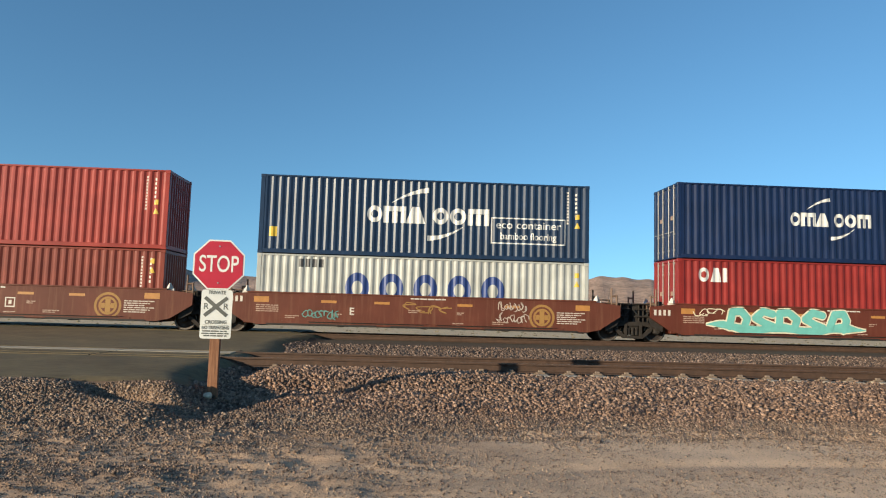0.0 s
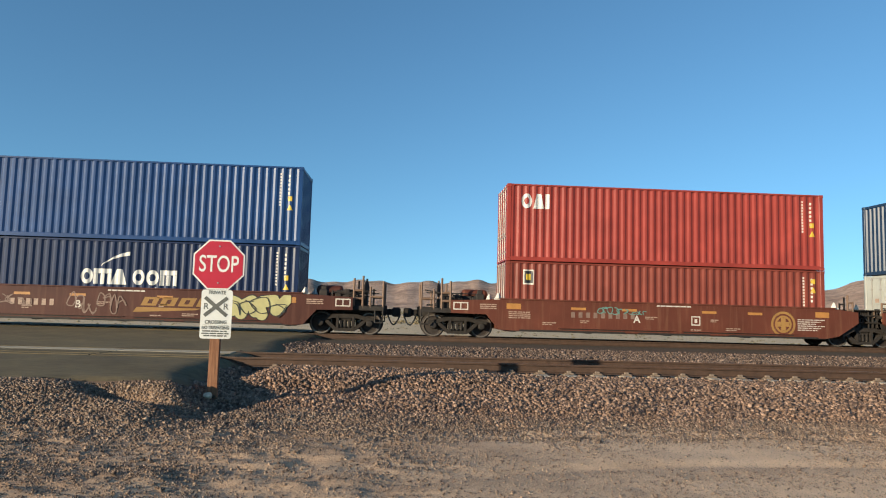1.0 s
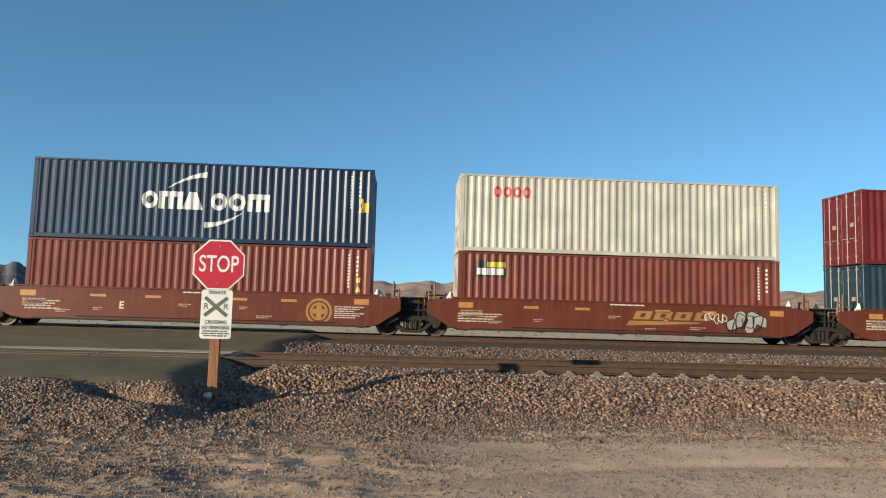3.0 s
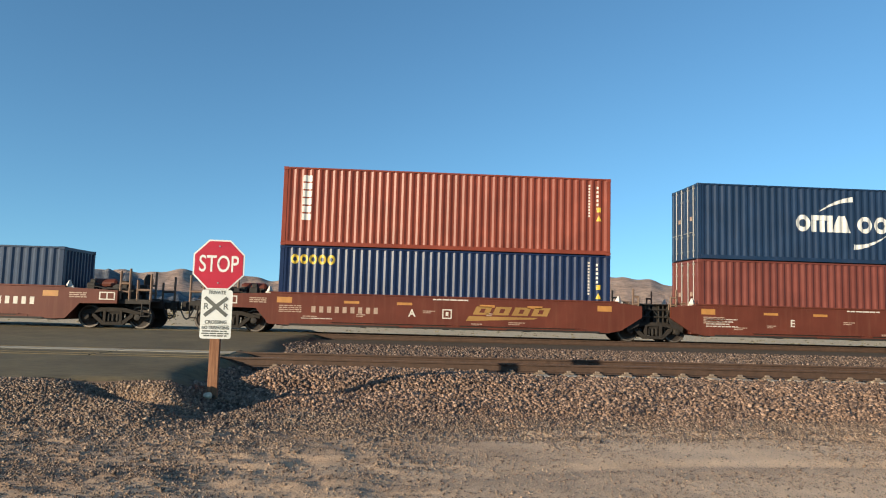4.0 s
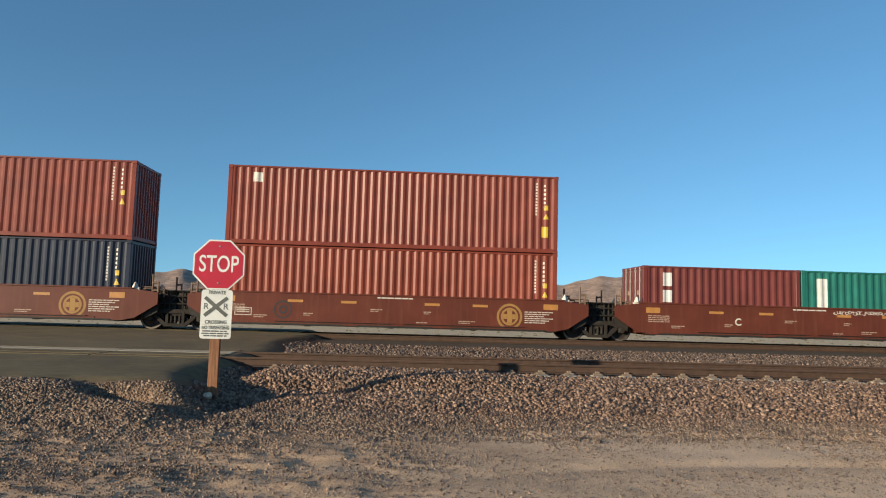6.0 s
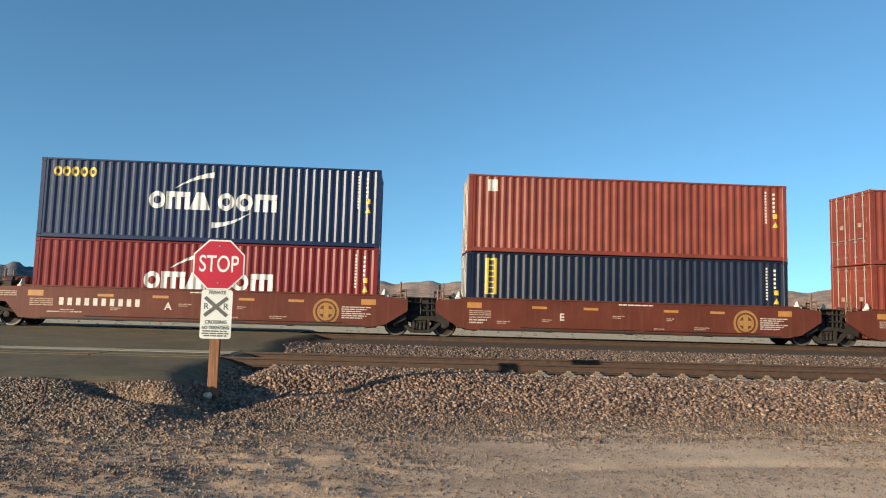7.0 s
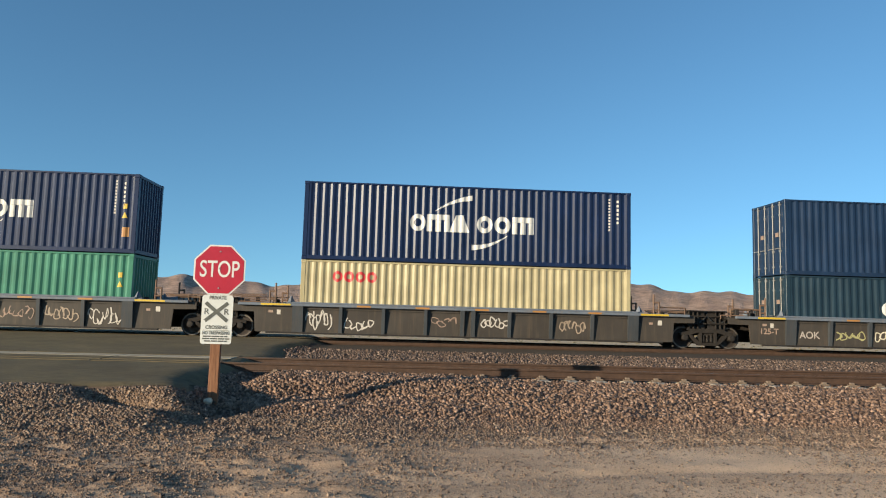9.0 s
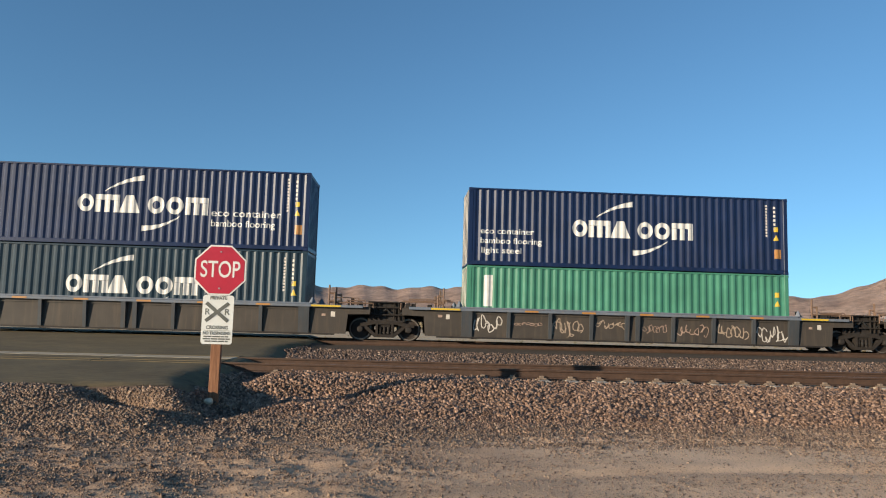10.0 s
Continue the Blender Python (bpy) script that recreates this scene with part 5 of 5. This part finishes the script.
            part("end_walkway", boxes((a, b, -1.25, 1.25, 0.98, 1.04), (a, b, -1.30, -1.22, 0.9, 1.06), (a, b, 1.22, 1.30, 0.9, 1.06)), M_UNDER, car)
            ps = []
            for y in (-1.26, 1.26):
                for d, h in ((e + 0.02, 2.05), (e + 0.34, 2.15), (e + 0.62, 1.75), (e + 1.08, 1.98)):
                    ps.append(((xx(d), y, 1.0), (xx(d), y, h)))
                ps.append(((xx(e + 0.02), y, 1.62), (xx(e + 0.34), y, 1.62)))
                ps.append(((xx(e + 0.02), y, 1.32), (xx(e + 0.34), y, 1.32)))
                ps.append(((xx(e + 0.62), y, 1.40), (xx(e + 1.08), y, 1.40)))
                step = [((xx(e + 1.08), y, 1.0), (xx(e + 1.08), y, 0.45)), ((xx(e + 0.80), y, 1.0), (xx(e + 0.80), y, 0.45)), ((xx(e + 0.80), y, 0.47), (xx(e + 1.08), y, 0.47))]
                split("step_iron", rods(step, 0.028, 6), M_UNDER, car)
            half = len(ps) // 2
            for seg in (ps[:half], ps[half:]):
                split("handrail", rods(seg, 0.044, 6), M_RUSTPOST, car)
            bw = lathe(bmesh.new(), [(0.20, -0.02), (0.27, -0.02), (0.28, 0), (0.27, 0.02), (0.20, 0.02)], 18, (0, 0, 0))
            part("brake_wheel", bw, M_TRUCK, car, m=pose(xx(e + 0.38), 0.35, 1.75, 0, 0, 75))
            part("brake_cylinder", lathe(bmesh.new(), [(0.05, -0.4), (0.19, -0.38), (0.19, 0.3), (0.08, 0.36), (0.08, 0.5)], 14), M_UNDER, car, m=pose(xx(e - 0.28), -0.45, 1.40))
            part("air_reservoir", lathe(bmesh.new(), [(0.05, -0.50), (0.16, -0.46), (0.20, -0.38), (0.20, 0.38), (0.16, 0.46), (0.05, 0.50)], 16), mat, car, m=pose(xx(e - 0.95), -0.25, 1.60, 0, 0, 90))
            part("valve_block", boxes((min(xx(e - 1.25), xx(e - 0.95)), max(xx(e - 1.25), xx(e - 0.95)), -1.1, -0.7, 1.22, 1.62), (min(xx(e - 1.2), xx(e - 1.0)), max(xx(e - 1.2), xx(e - 1.0)), -0.95, -0.8, 1.6, 1.76), bev=0.03), M_UNDER, car)
            rng = random.Random(hash_key(key) + (1 if sgn > 0 else 0))
            pipes = []
            for k in range(16):
                d0, d1 = rng.uniform(e - 1.3, e + 0.3), rng.uniform(e - 0.2, e + 1.0)
                z, y = rng.uniform(1.05, 1.62), rng.uniform(-1.2, -0.5)
                pipes.append(((xx(d0), y, z), (xx(d1), y, z + rng.choice((0, 0, 0.15, -0.2)))))
                if k % 2:
                    pipes.append(((xx(d0), y, 1.0), (xx(d0), y, z + 0.05)))
            if red:
                bm = bmesh.new()
                a, b = sorted((xx(e - 0.62), xx(e - 0.08)))
                rect(bm, a, b, 1.02, 1.30)
                for v in bm.verts:
                    v.co.y = y1
                part("placard_frame", bm, M_MARK, car, "white-edged placard")
                bm = bmesh.new()
                rect(bm, a + 0.04, a + 0.25, 1.06, 1.26)
                rect(bm, a + 0.29, b - 0.04, 1.06, 1.26)
                for v in bm.verts:
                    v.co.y = y1 - 0.003
                split("placard_field", bm, mat, car)
                bm = bars([(xx(0.35) - (0.6 if sgn < 0 else 0.0), xx(0.35) + (0.0 if sgn < 0 else 0.6), 1.22 - 0.07 * k, 0.04) for k in range(3)])
                for v in bm.verts:
                    v.co.y = y1
                split("end_stencil", bm, M_DIMMARK, car)
            split("brake_pipe", rods(pipes, 0.021, 6), M_UNDER, car)
            gear = bmesh.new()
            for k in range(11):
                d, z, y = rng.uniform(e - 1.25, e + 0.5), rng.uniform(1.05, 1.45), rng.uniform(-1.15, -0.3)
                box(gear, xx(d) - rng.uniform(0.05, 0.2), xx(d) + rng.uniform(0.05, 0.2), y, y + 0.25, 1.04, z + rng.uniform(0.1, 0.36), 0.02)
            split("brake_fitting", gear, M_UNDER, car)
            part("end_cabinet", boxes((min(xx(e + 0.05), xx(e + 0.5)), max(xx(e + 0.05), xx(e + 0.5)), -1.15, -0.55, 1.04, 1.40), bev=0.02), M_UNDER, car)
            hp = [Vector((xx(p1 - 0.5 + 0.5 * t), -0.32, 0.8 - 0.42 * math.sin(math.pi * t))) for t in np.linspace(0, 1, 7)]
            part("air_hose", rods(list(zip(hp, hp[1:])), 0.028, 6), M_HOSE, car)
        # orange conspicuity strip and small stencils by each end
        if red:
            x_a, x_b = sorted((xx(-0.55), xx(-0.02)))
            bm = bmesh.new()
            rect(bm, x_a, x_b, 1.10, 1.30, y1)
            part("reflector", bm, M_ORANGE, car, "orange reflector strip")
            if sgn > 0:
                continue
            x_a, x_b = sorted((xx(-0.10), xx(-0.9)))
            bm = bars([(x_a, x_b, 0.98 - 0.07 * k, 0.035) for k in range(4)])
            for v in bm.verts:
                v.co.y = y1
            split("stencil", bm, M_DIMMARK, car)
    if red:
        for k, x in enumerate((2.4, 4.3, 7.3, 9.05)):
            bm = bmesh.new()
            rect(bm, x, x + 0.55, 1.13, 1.22, y1)
            part("reflector", bm, M_ORANGE, car, "orange reflector strip")
        bm = bars([(5.6, 6.9, 1.34 - 0.0, 0.045)])
        for v in bm.verts:
            v.co.y = y1 - 0.012
        split("stencil", bm, M_MARK, car)
    else:
        for k, (x, w) in enumerate(((-1.3, 1.05), (2.1, 0.5), (4.2, 0.5), (6.35, 0.5), (8.45, 0.5), (10.5, 0.5), (L + 0.25, 1.05))):
            bm = bmesh.new()
            rect(bm, x, x + w, top - 0.085, top - 0.02, yo - 0.166)
            part("reflector", bm, M_YELLOW if w > 1 else M_ORANGE, car, "yellow reflector strip" if w > 1 else "orange reflector strip")
    if letter:
        bm = shift(text_bm(letter, 0.36, 0.009), letter_x, 0.84)
        for v in bm.verts:
            v.co.y = y1
        part("unit_letter", bm, M_MARK, car, "white stencilled unit letter")
    for name, bm, mm in marks:
        for v in bm.verts:
            v.co.y += y1
        split(SINGLE.get(name, name), bm, mm, car)
    if left == "joint":
        truck(car, -1.64 if red else -2.97)
    else:
        truck(car, -1.72 if red else -1.9)
    if right == "coupler":
        truck(car, L + (1.72 if red else 1.9))
    TRAIN.append((car, Q0[key], 0.0))
    return car


def cross_emblem(x, z=0.82, r=0.47):
    """A round railway emblem as plain shapes: a ring and a cross."""
    bm = bmesh.new()
    ring(bm, x, z, r, r * 0.82, n=28)
    ring(bm, x, z, r * 0.68, r * 0.52, n=24)
    rect(bm, x - 0.09, x + 0.09, z - r * 0.5, z + r * 0.5)
    rect(bm, x - r * 0.5, x - 0.095, z - 0.09, z + 0.09)
    rect(bm, x + 0.095, x + r * 0.5, z - 0.09, z + 0.09)
    return ("round_emblem", bm, M_GOLD)


def slant_mark(x0, x1):
    """A slanted name mark as plain yellow blocks over a tapering stripe."""
    bm = bmesh.new()
    w = (x1 - x0) / 4.3
    for k in range(4):
        a = x0 + 0.25 + k * w * 1.02
        b, lean = a + w * 0.84, 0.14 / 0.30
        for z0, z1, p, q in ((0.86, 0.935, a, b), (1.085, 1.16, a, b), (0.936, 1.084, a, a + 0.30 * w), (0.936, 1.084, b - 0.30 * w, b)):
            flat(bm, [(p + (z0 - 0.86) * lean, z0), (q + (z0 - 0.86) * lean, z0), (q + (z1 - 0.86) * lean, z1), (p + (z1 - 0.86) * lean, z1)])
    flat(bm, [(x0, 0.62), (x1 - 0.5, 0.74), (x1 - 0.35, 0.80), (x0 + 0.12, 0.80)])
    return ("name_mark", bm, M_GOLD)


def data_bars(x0, x1, z0, z1, n, mat=None):
    h = (z1 - z0) / n
    return ("data_stencil", bars([(x0, x1 - 0.15 * (k % 3), z1 - (k + 1) * h, h * 0.5) for k in range(n)]), mat or M_LETTER)


def number_bars(x0, x1, z0, z1, n, mat=None):
    bm = bmesh.new()
    w = (x1 - x0) / (n * 1.9)
    for k in range(n):
        rect(bm, x0 + k * w * 1.9, x0 + k * w * 1.9 + w, z0, z1)
    return ("number_bars", bm, mat or M_MARK)


def tagged_pair(x0, x1, z0, z1, seed, fat, strokes, fill, line):
    o, f = tag_shapes(x0, x1, z0, z1, seed, fat, strokes)
    return [("spray_outline", o, line), ("spray_filling", f, fill)]


def square_mark(x):
    bm = bmesh.new()
    for r in ((x, x + 0.34, 0.68, 0.72), (x, x + 0.34, 0.98, 1.02), (x, x + 0.04, 0.72, 0.98), (x + 0.30, x + 0.34, 0.72, 0.98), (x + 0.12, x + 0.22, 0.78, 0.92)):
        rect(bm, *r)
    return ("square_stencil", bm, M_MARK)


def cars():
    def em(x=10.4):
        return [cross_emblem(x), data_bars(x + 0.55, x + 1.6, 0.60, 1.06, 6)]
    well_unit("A", "red", "joint", "joint", "oxide red well car with a large teal spray-painted tag",
              banner_tag(0.95, 7.1, 0.36, 1.42) + [("scrawl", scrawl(0.5, 1.6, 1.05, 1.36, 4), M_CREAMSPRAY), number_bars(-1.0, -0.3, 1.02, 1.22, 4)])
    well_unit("B", "red", "joint", "joint", "oxide red well car with emblem and small scrawls", em() + [("scrawl", scrawl(1.8, 3.1, 0.55, 0.9, 7, 54, 0.018), M_DULLTEAL), ("scrawl", scrawl(5.4, 7.2, 0.82, 1.2, 8, 14, 0.018), M_GOLD), ("scrawl", scrawl(8.8, 9.8, 1.0, 1.36, 9, 54, 0.014), M_LETTER), ("scrawl", scrawl(8.75, 9.9, 0.58, 0.95, 19, 54, 0.014), M_LETTER), number_bars(-0.8, -0.3, 1.1, 1.3, 3)], "E", M_CARRED2, letter_x=3.5)
    well_unit("C", "red", "coupler", "joint", "weathered oxide red well car end unit with emblem", em() + [number_bars(2.4, 4.9, 0.85, 1.05, 9, M_FAINT), square_mark(6.9), ("scrawl", scrawl(3.4, 4.5, 1.0, 1.28, 11, 36, 0.016), M_DULLTEAL), ("scrawl", scrawl(4.55, 5.2, 1.0, 1.16, 15, 30, 0.012), M_DULLTEAL)], "A", M_CARRED2)
    well_unit("D", "red", "joint", "coupler", "oxide red well car with yellow mark and lime spray paint", [slant_mark(6.5, 9.2)] + tagged_pair(9.0, 11.9, 0.42, 1.36, 5, 0.42, 5, M_LIME, M_BLACKMARK) + [lines_over(9.1, 11.8, 0.5, 1.3, 85, 34, 0.014, M_BLACKMARK)] + [("scrawl", scrawl(0.9, 3.0, 0.7, 1.15, 12, 48, 0.014), M_FAINT), ("scrawl", scrawl(4.3, 6.2, 0.5, 1.3, 13, 50, 0.02), M_FAINT), number_bars(2.3, 3.9, 0.78, 1.0, 6, M_DIMMARK)], "B", M_CARRED3, letter_x=4.6)
    well_unit("E", "red", "joint", "joint", "oxide red well car covered in silver and cream tags", tagged_pair(1.6, 4.9, 0.36, 1.38, 21, 0.38, 6, M_SILVER, M_CREAMSPRAY) + [lines_over(1.7, 4.8, 0.45, 1.3, 81, 70, 0.02, M_CARRED2), lines_over(1.7, 4.8, 0.45, 1.3, 82, 30, 0.012, M_CREAMSPRAY)] + tagged_pair(7.2, 11.6, 0.34, 1.36, 23, 0.34, 8, M_TANSPRAY, M_LETTER) + [lines_over(7.3, 11.5, 0.4, 1.32, 83, 90, 0.022, M_CARRED2), lines_over(9.0, 11.5, 0.4, 1.32, 84, 50, 0.020, M_SILVER)] + [data_bars(-0.1, 1.1, 0.7, 1.1, 4)], "")
    well_unit("F", "red", "joint", "joint", "oxide red well car with a yellow slanted mark", [slant_mark(6.2, 9.4)] + tagged_pair(9.9, 11.4, 0.4, 1.38, 25, 0.34, 2, M_SILVER, M_BLACKMARK) + [lines_over(10.0, 11.3, 0.45, 1.32, 86, 16, 0.014, M_BLACKMARK)] + [("scrawl", scrawl(9.2, 10.0, 0.75, 1.2, 26, 30), M_MARK), data_bars(0.0, 1.6, 0.6, 0.95, 4)], "")
    well_unit("G", "red", "joint", "joint", "oxide red well car with emblem and stencils", em() + [data_bars(0.2, 1.4, 0.65, 1.0, 4)], "E", letter_x=3.5)
    well_unit("H", "red", "coupler", "joint", "oxide red well car end unit with a yellow slanted mark", [slant_mark(6.8, 9.8), number_bars(1.25, 3.75, 0.78, 1.0, 9, M_DIMMARK), square_mark(5.95), data_bars(0.9, 2.0, 0.55, 0.62, 1)], "A")
    well_unit("I", "red", "joint", "coupler", "clean oxide red end unit with round emblem", [cross_emblem(1.75), number_bars(8.7, 11.5, 0.80, 1.06, 10), ring_mark(4.0), square_mark(6.1)], "B", letter_x=7.9)
    well_unit("J", "red", "joint", "joint", "oxide red well car carrying two short containers", em() + [("scrawl", scrawl(7.2, 10.2, 1.22, 1.38, 31, 170, 0.010), M_MARK)], "C", letter_x=3.5)
    well_unit("K", "red", "joint", "joint", "oxide red well car with round emblem and dark ring", em() + [ring_mark(2.25, M_BLACKMARK), ("square_stencil", frame_bm(0.55, 1.15, 0.62, 0.90), M_LETTER)], "")
    well_unit("L", "red", "joint", "joint", "oxide red well car with emblem and unit letter", em() + [data_bars(0.1, 0.9, 0.55, 0.85, 3)], "E", letter_x=3.5)
    well_unit("M", "red", "coupler", "joint", "clean oxide red end unit with white number bars", em() + [number_bars(1.1, 4.0, 0.80, 1.06, 10), square_mark(6.3), data_bars(0.7, 1.9, 0.55, 0.62, 1)], "A")
    well_unit("N", "black", "joint", "coupler", "dirty dark ribbed well car with pale top rail", [("scrawl", scrawl(1.7, 2.9, 0.45, 0.85, 41, 30, 0.02), M_LIME), ("scrawl", scrawl(3.3, 4.3, 0.45, 0.95, 42, 30, 0.02), M_CREAMSPRAY), ("scrawl", scrawl(4.9, 5.8, 0.4, 0.95, 43, 40, 0.02), M_MARK), ("scrawl", scrawl(6.6, 7.7, 0.4, 0.9, 44, 40, 0.022), M_LIME), ("scrawl", scrawl(9.3, 10.6, 0.5, 0.95, 45, 34, 0.02), M_MARK), ("stencil_words", shift(text_bm("AOK", 0.36, 0.006), 0.75, 0.62), M_LETTER), ("stencil_words", shift(text_bm("48", 0.5, 0.008), 8.35, 0.68), M_DULLGOLD), ("stencil_words", shift(text_bm("125-T", 0.3, 0.006), -0.8, 0.72), M_DIMMARK)])
    well_unit("O", "black", "joint", "joint", "dirty dark ribbed well car with white scrawls", [("scrawl", scrawl(0.3, 1.2, 0.4, 1.0, 51, 44, 0.02), M_MARK), ("scrawl", scrawl(1.7, 2.7, 0.35, 0.75, 52, 30, 0.02), M_MARK), ("scrawl", scrawl(4.8, 5.7, 0.6, 0.9, 53, 26, 0.015), M_DIMMARK), ("scrawl", scrawl(6.6, 7.6, 0.55, 0.95, 54, 36, 0.02), M_MARK), ("scrawl", scrawl(9.5, 10.4, 0.45, 0.95, 55, 36, 0.02), M_TANSPRAY)])
    bays = ((0.25, 1.25, 0.40, 1.00, 61, 0.017, M_MARK), (1.75, 2.75, 0.70, 0.82, 66, 0.008, M_DIMMARK), (3.15, 4.25, 0.35, 0.95, 62, 0.015, M_TANSPRAY), (4.75, 5.9, 0.68, 0.95, 63, 0.013, M_TANSPRAY),
            (6.5, 7.4, 0.55, 0.85, 67, 0.010, M_DIMMARK), (7.8, 8.95, 0.45, 0.90, 68, 0.012, M_DIMMARK), (9.35, 10.45, 0.42, 0.98, 64, 0.018, M_TANSPRAY), (10.85, 11.95, 0.35, 0.98, 65, 0.015, M_MARK))
    well_unit("P", "black", "joint", "joint", "dirty dark ribbed well car under a green container", [("scrawl", scrawl(a, b, c, d, k, 44, r), mm) for a, b, c, d, k, r, mm in bays])
    well_unit("Q", "black", "joint", "joint", "dirty dark ribbed well car with little paint", [("scrawl", scrawl(8.9, 9.3, 0.5, 0.9, 71, 12, 0.02), M_GOLD)])


def lines_over(x0, x1, z0, z1, seed, n, r, mm):
    bm = scrawl(x0, x1, z0, z1, seed, n, r)
    for v in bm.verts:
        v.co.y -= 0.030
    return ("scrawl", bm, mm)


def frame_bm(x0, x1, z0, z1, w=0.03):
    """A thin painted rectangle with two rules in it."""
    bm = bmesh.new()
    for r in ((x0, x1, z0, z0 + w), (x0, x1, z1 - w, z1), (x0, x0 + w, z0 + w, z1 - w), (x1 - w, x1, z0 + w, z1 - w)):
        rect(bm, *r)
    for k in (0.36, 0.62):
        rect(bm, x0 + 0.08, x1 - 0.08, z0 + k * (z1 - z0), z0 + k * (z1 - z0) + 0.04)
    return bm


def ring_mark(x, mat=None):
    bm = bmesh.new()
    ring(bm, x, 0.85, 0.32, 0.27, n=26)
    ring(bm, x, 0.85, 0.15, 0.09, n=18)
    return ("ring_emblem", bm, mat or M_MARK)


# ---------------- the sign ----------------
def stop_sign():
    x, y = -2.85, 10.5
    z0 = float(height(np.array([x]), np.array([y]))[0])
    s = new("stop_sign")
    tagged(s, "red octagonal stop sign and white crossing plate on wooden post", "road sign")
    s.matrix_basis = pose(x, y, 0, 0, 0, 4)
    post = part("post", boxes((-0.075, 0.075, -0.045, 0.045, z0 - 0.4, 2.46), bev=0.008), M_POST, s, "weathered reddish wooden post")
    cz = 2.115
    R = 0.762 / 2 / math.cos(radians(22.5))

    def octo(r, y0, y1):
        return plate([(r * math.cos(radians(22.5 + 45 * k)), cz + r * math.sin(radians(22.5 + 45 * k))) for k in range(8)], y0, y1)
    face = part("stop_plate", octo(R, -0.060, -0.055), M_SIGNWHITE, s, "white-edged red octagon")
    part("red_field", octo(R - 0.025, -0.064, -0.0605), M_SIGNRED, face)
    bm = text_bm("STOP", 0.36, 0.003, 0.585)
    zs = [v.co.z for v in bm.verts]
    bmesh.ops.scale(bm, vec=(1, 1, 0.255 / (max(zs) - min(zs))), verts=bm.verts)
    shift(bm, 0, cz)
    for v in bm.verts:
        v.co.y = -0.0675
    split("letter", bm, M_SIGNWHITE, face)
    bm = bmesh.new()
    for bz in (cz + 0.02, cz - 0.28, cz + 0.28):
        lathe(bm, [(0.012, -0.073), (0.014, -0.069), (0.014, -0.064)], 8, (0.0, 0, bz))
    split("bolt", bm, M_BOLT, face)
    pz0, pz1 = 0.99, 1.73
    pts = []
    for cx_, cz_, a0 in ((0.19, pz1 - 0.04, 0), (-0.19, pz1 - 0.04, 90), (-0.19, pz0 + 0.04, 180), (0.19, pz0 + 0.04, 270)):
        pts += [(cx_ + 0.04 * math.cos(radians(a0 + q)), cz_ + 0.04 * math.sin(radians(a0 + q))) for q in (0, 30, 60, 90)]
    bm = plate(pts, -0.0535, -0.0495)
    pl = part("crossing_plate", bm, M_SIGNWHITE, s, "white crossing plate with faded black writing")

    def ink(bm, name, mm=M_SIGNINK, yy=-0.0575):
        for v in bm.verts:
            v.co.y += yy
        return part(name, bm, mm, pl)
    bm = bmesh.new()
    for d, lift in ((1, 0.0), (-1, -0.0006)):
        a = Vector((0.36, d * 0.30)).normalized()
        n = Vector((-a.y, a.x)) * 0.027
        c = Vector((-0.01, 1.475))
        flat(bm, [tuple(c - a * 0.215 - n), tuple(c + a * 0.215 - n), tuple(c + a * 0.215 + n), tuple(c - a * 0.215 + n)], lift)
    ink(bm, "crossbuck", M_SIGNGREY)
    for t, cx, cz2, sz, wd in (("PRIVATE", 0.0, 1.688, 0.075, 0.25), ("R", -0.155, 1.475, 0.13, None), ("R", 0.135, 1.475, 0.13, None), ("CROSSING", 0.0, 1.240, 0.075, 0.32), ("NO TRESPASSING", 0.0, 1.155, 0.068, 0.40)):
        ink(shift(text_bm(t, sz, 0.002, wd), cx, cz2), "writing")
    bm = bmesh.new()
    rect(bm, -0.19, 0.19, 1.194, 1.199)
    ink(bm, "rule")
    ink(bars([(-0.19, 0.19, 1.095, 0.02), (-0.20, 0.20, 1.06, 0.02), (-0.17, 0.17, 1.025, 0.02)]), "small_print", M_SIGNGREY)
    # pale stone at the foot
    bm = bmesh.new()
    bmesh.ops.create_icosphere(bm, subdivisions=2, radius=0.072)
    for v in bm.verts:
        v.co *= 1 + 0.25 * noise.noise(v.co * 22)
        v.co.z *= 0.75
    st = part("stone", bm, M_LIMESTONE, None, m=pose(x - 0.02, y - 0.16, z0 + 0.03))
    tagged(st, "pale stone lying at the foot of the sign post", "stone")


stop_sign()
containers()
cars()


# ---------------- movement ----------------
def run(t):
    """How far the train has gone, in metres."""
    return 24.534 * t - 0.01898 * t * t


def motions():
    for ob, x, z in TRAIN:
        walk(ob, [(t, pose(x + run(t), TRAIN_Y, TRAIN_Z + z)) for t in (0.0, 1.0, 2.0, 3.0, 4.0, 5.0, 6.0, 7.0, 8.0, 9.0, 10.0)])


motions()
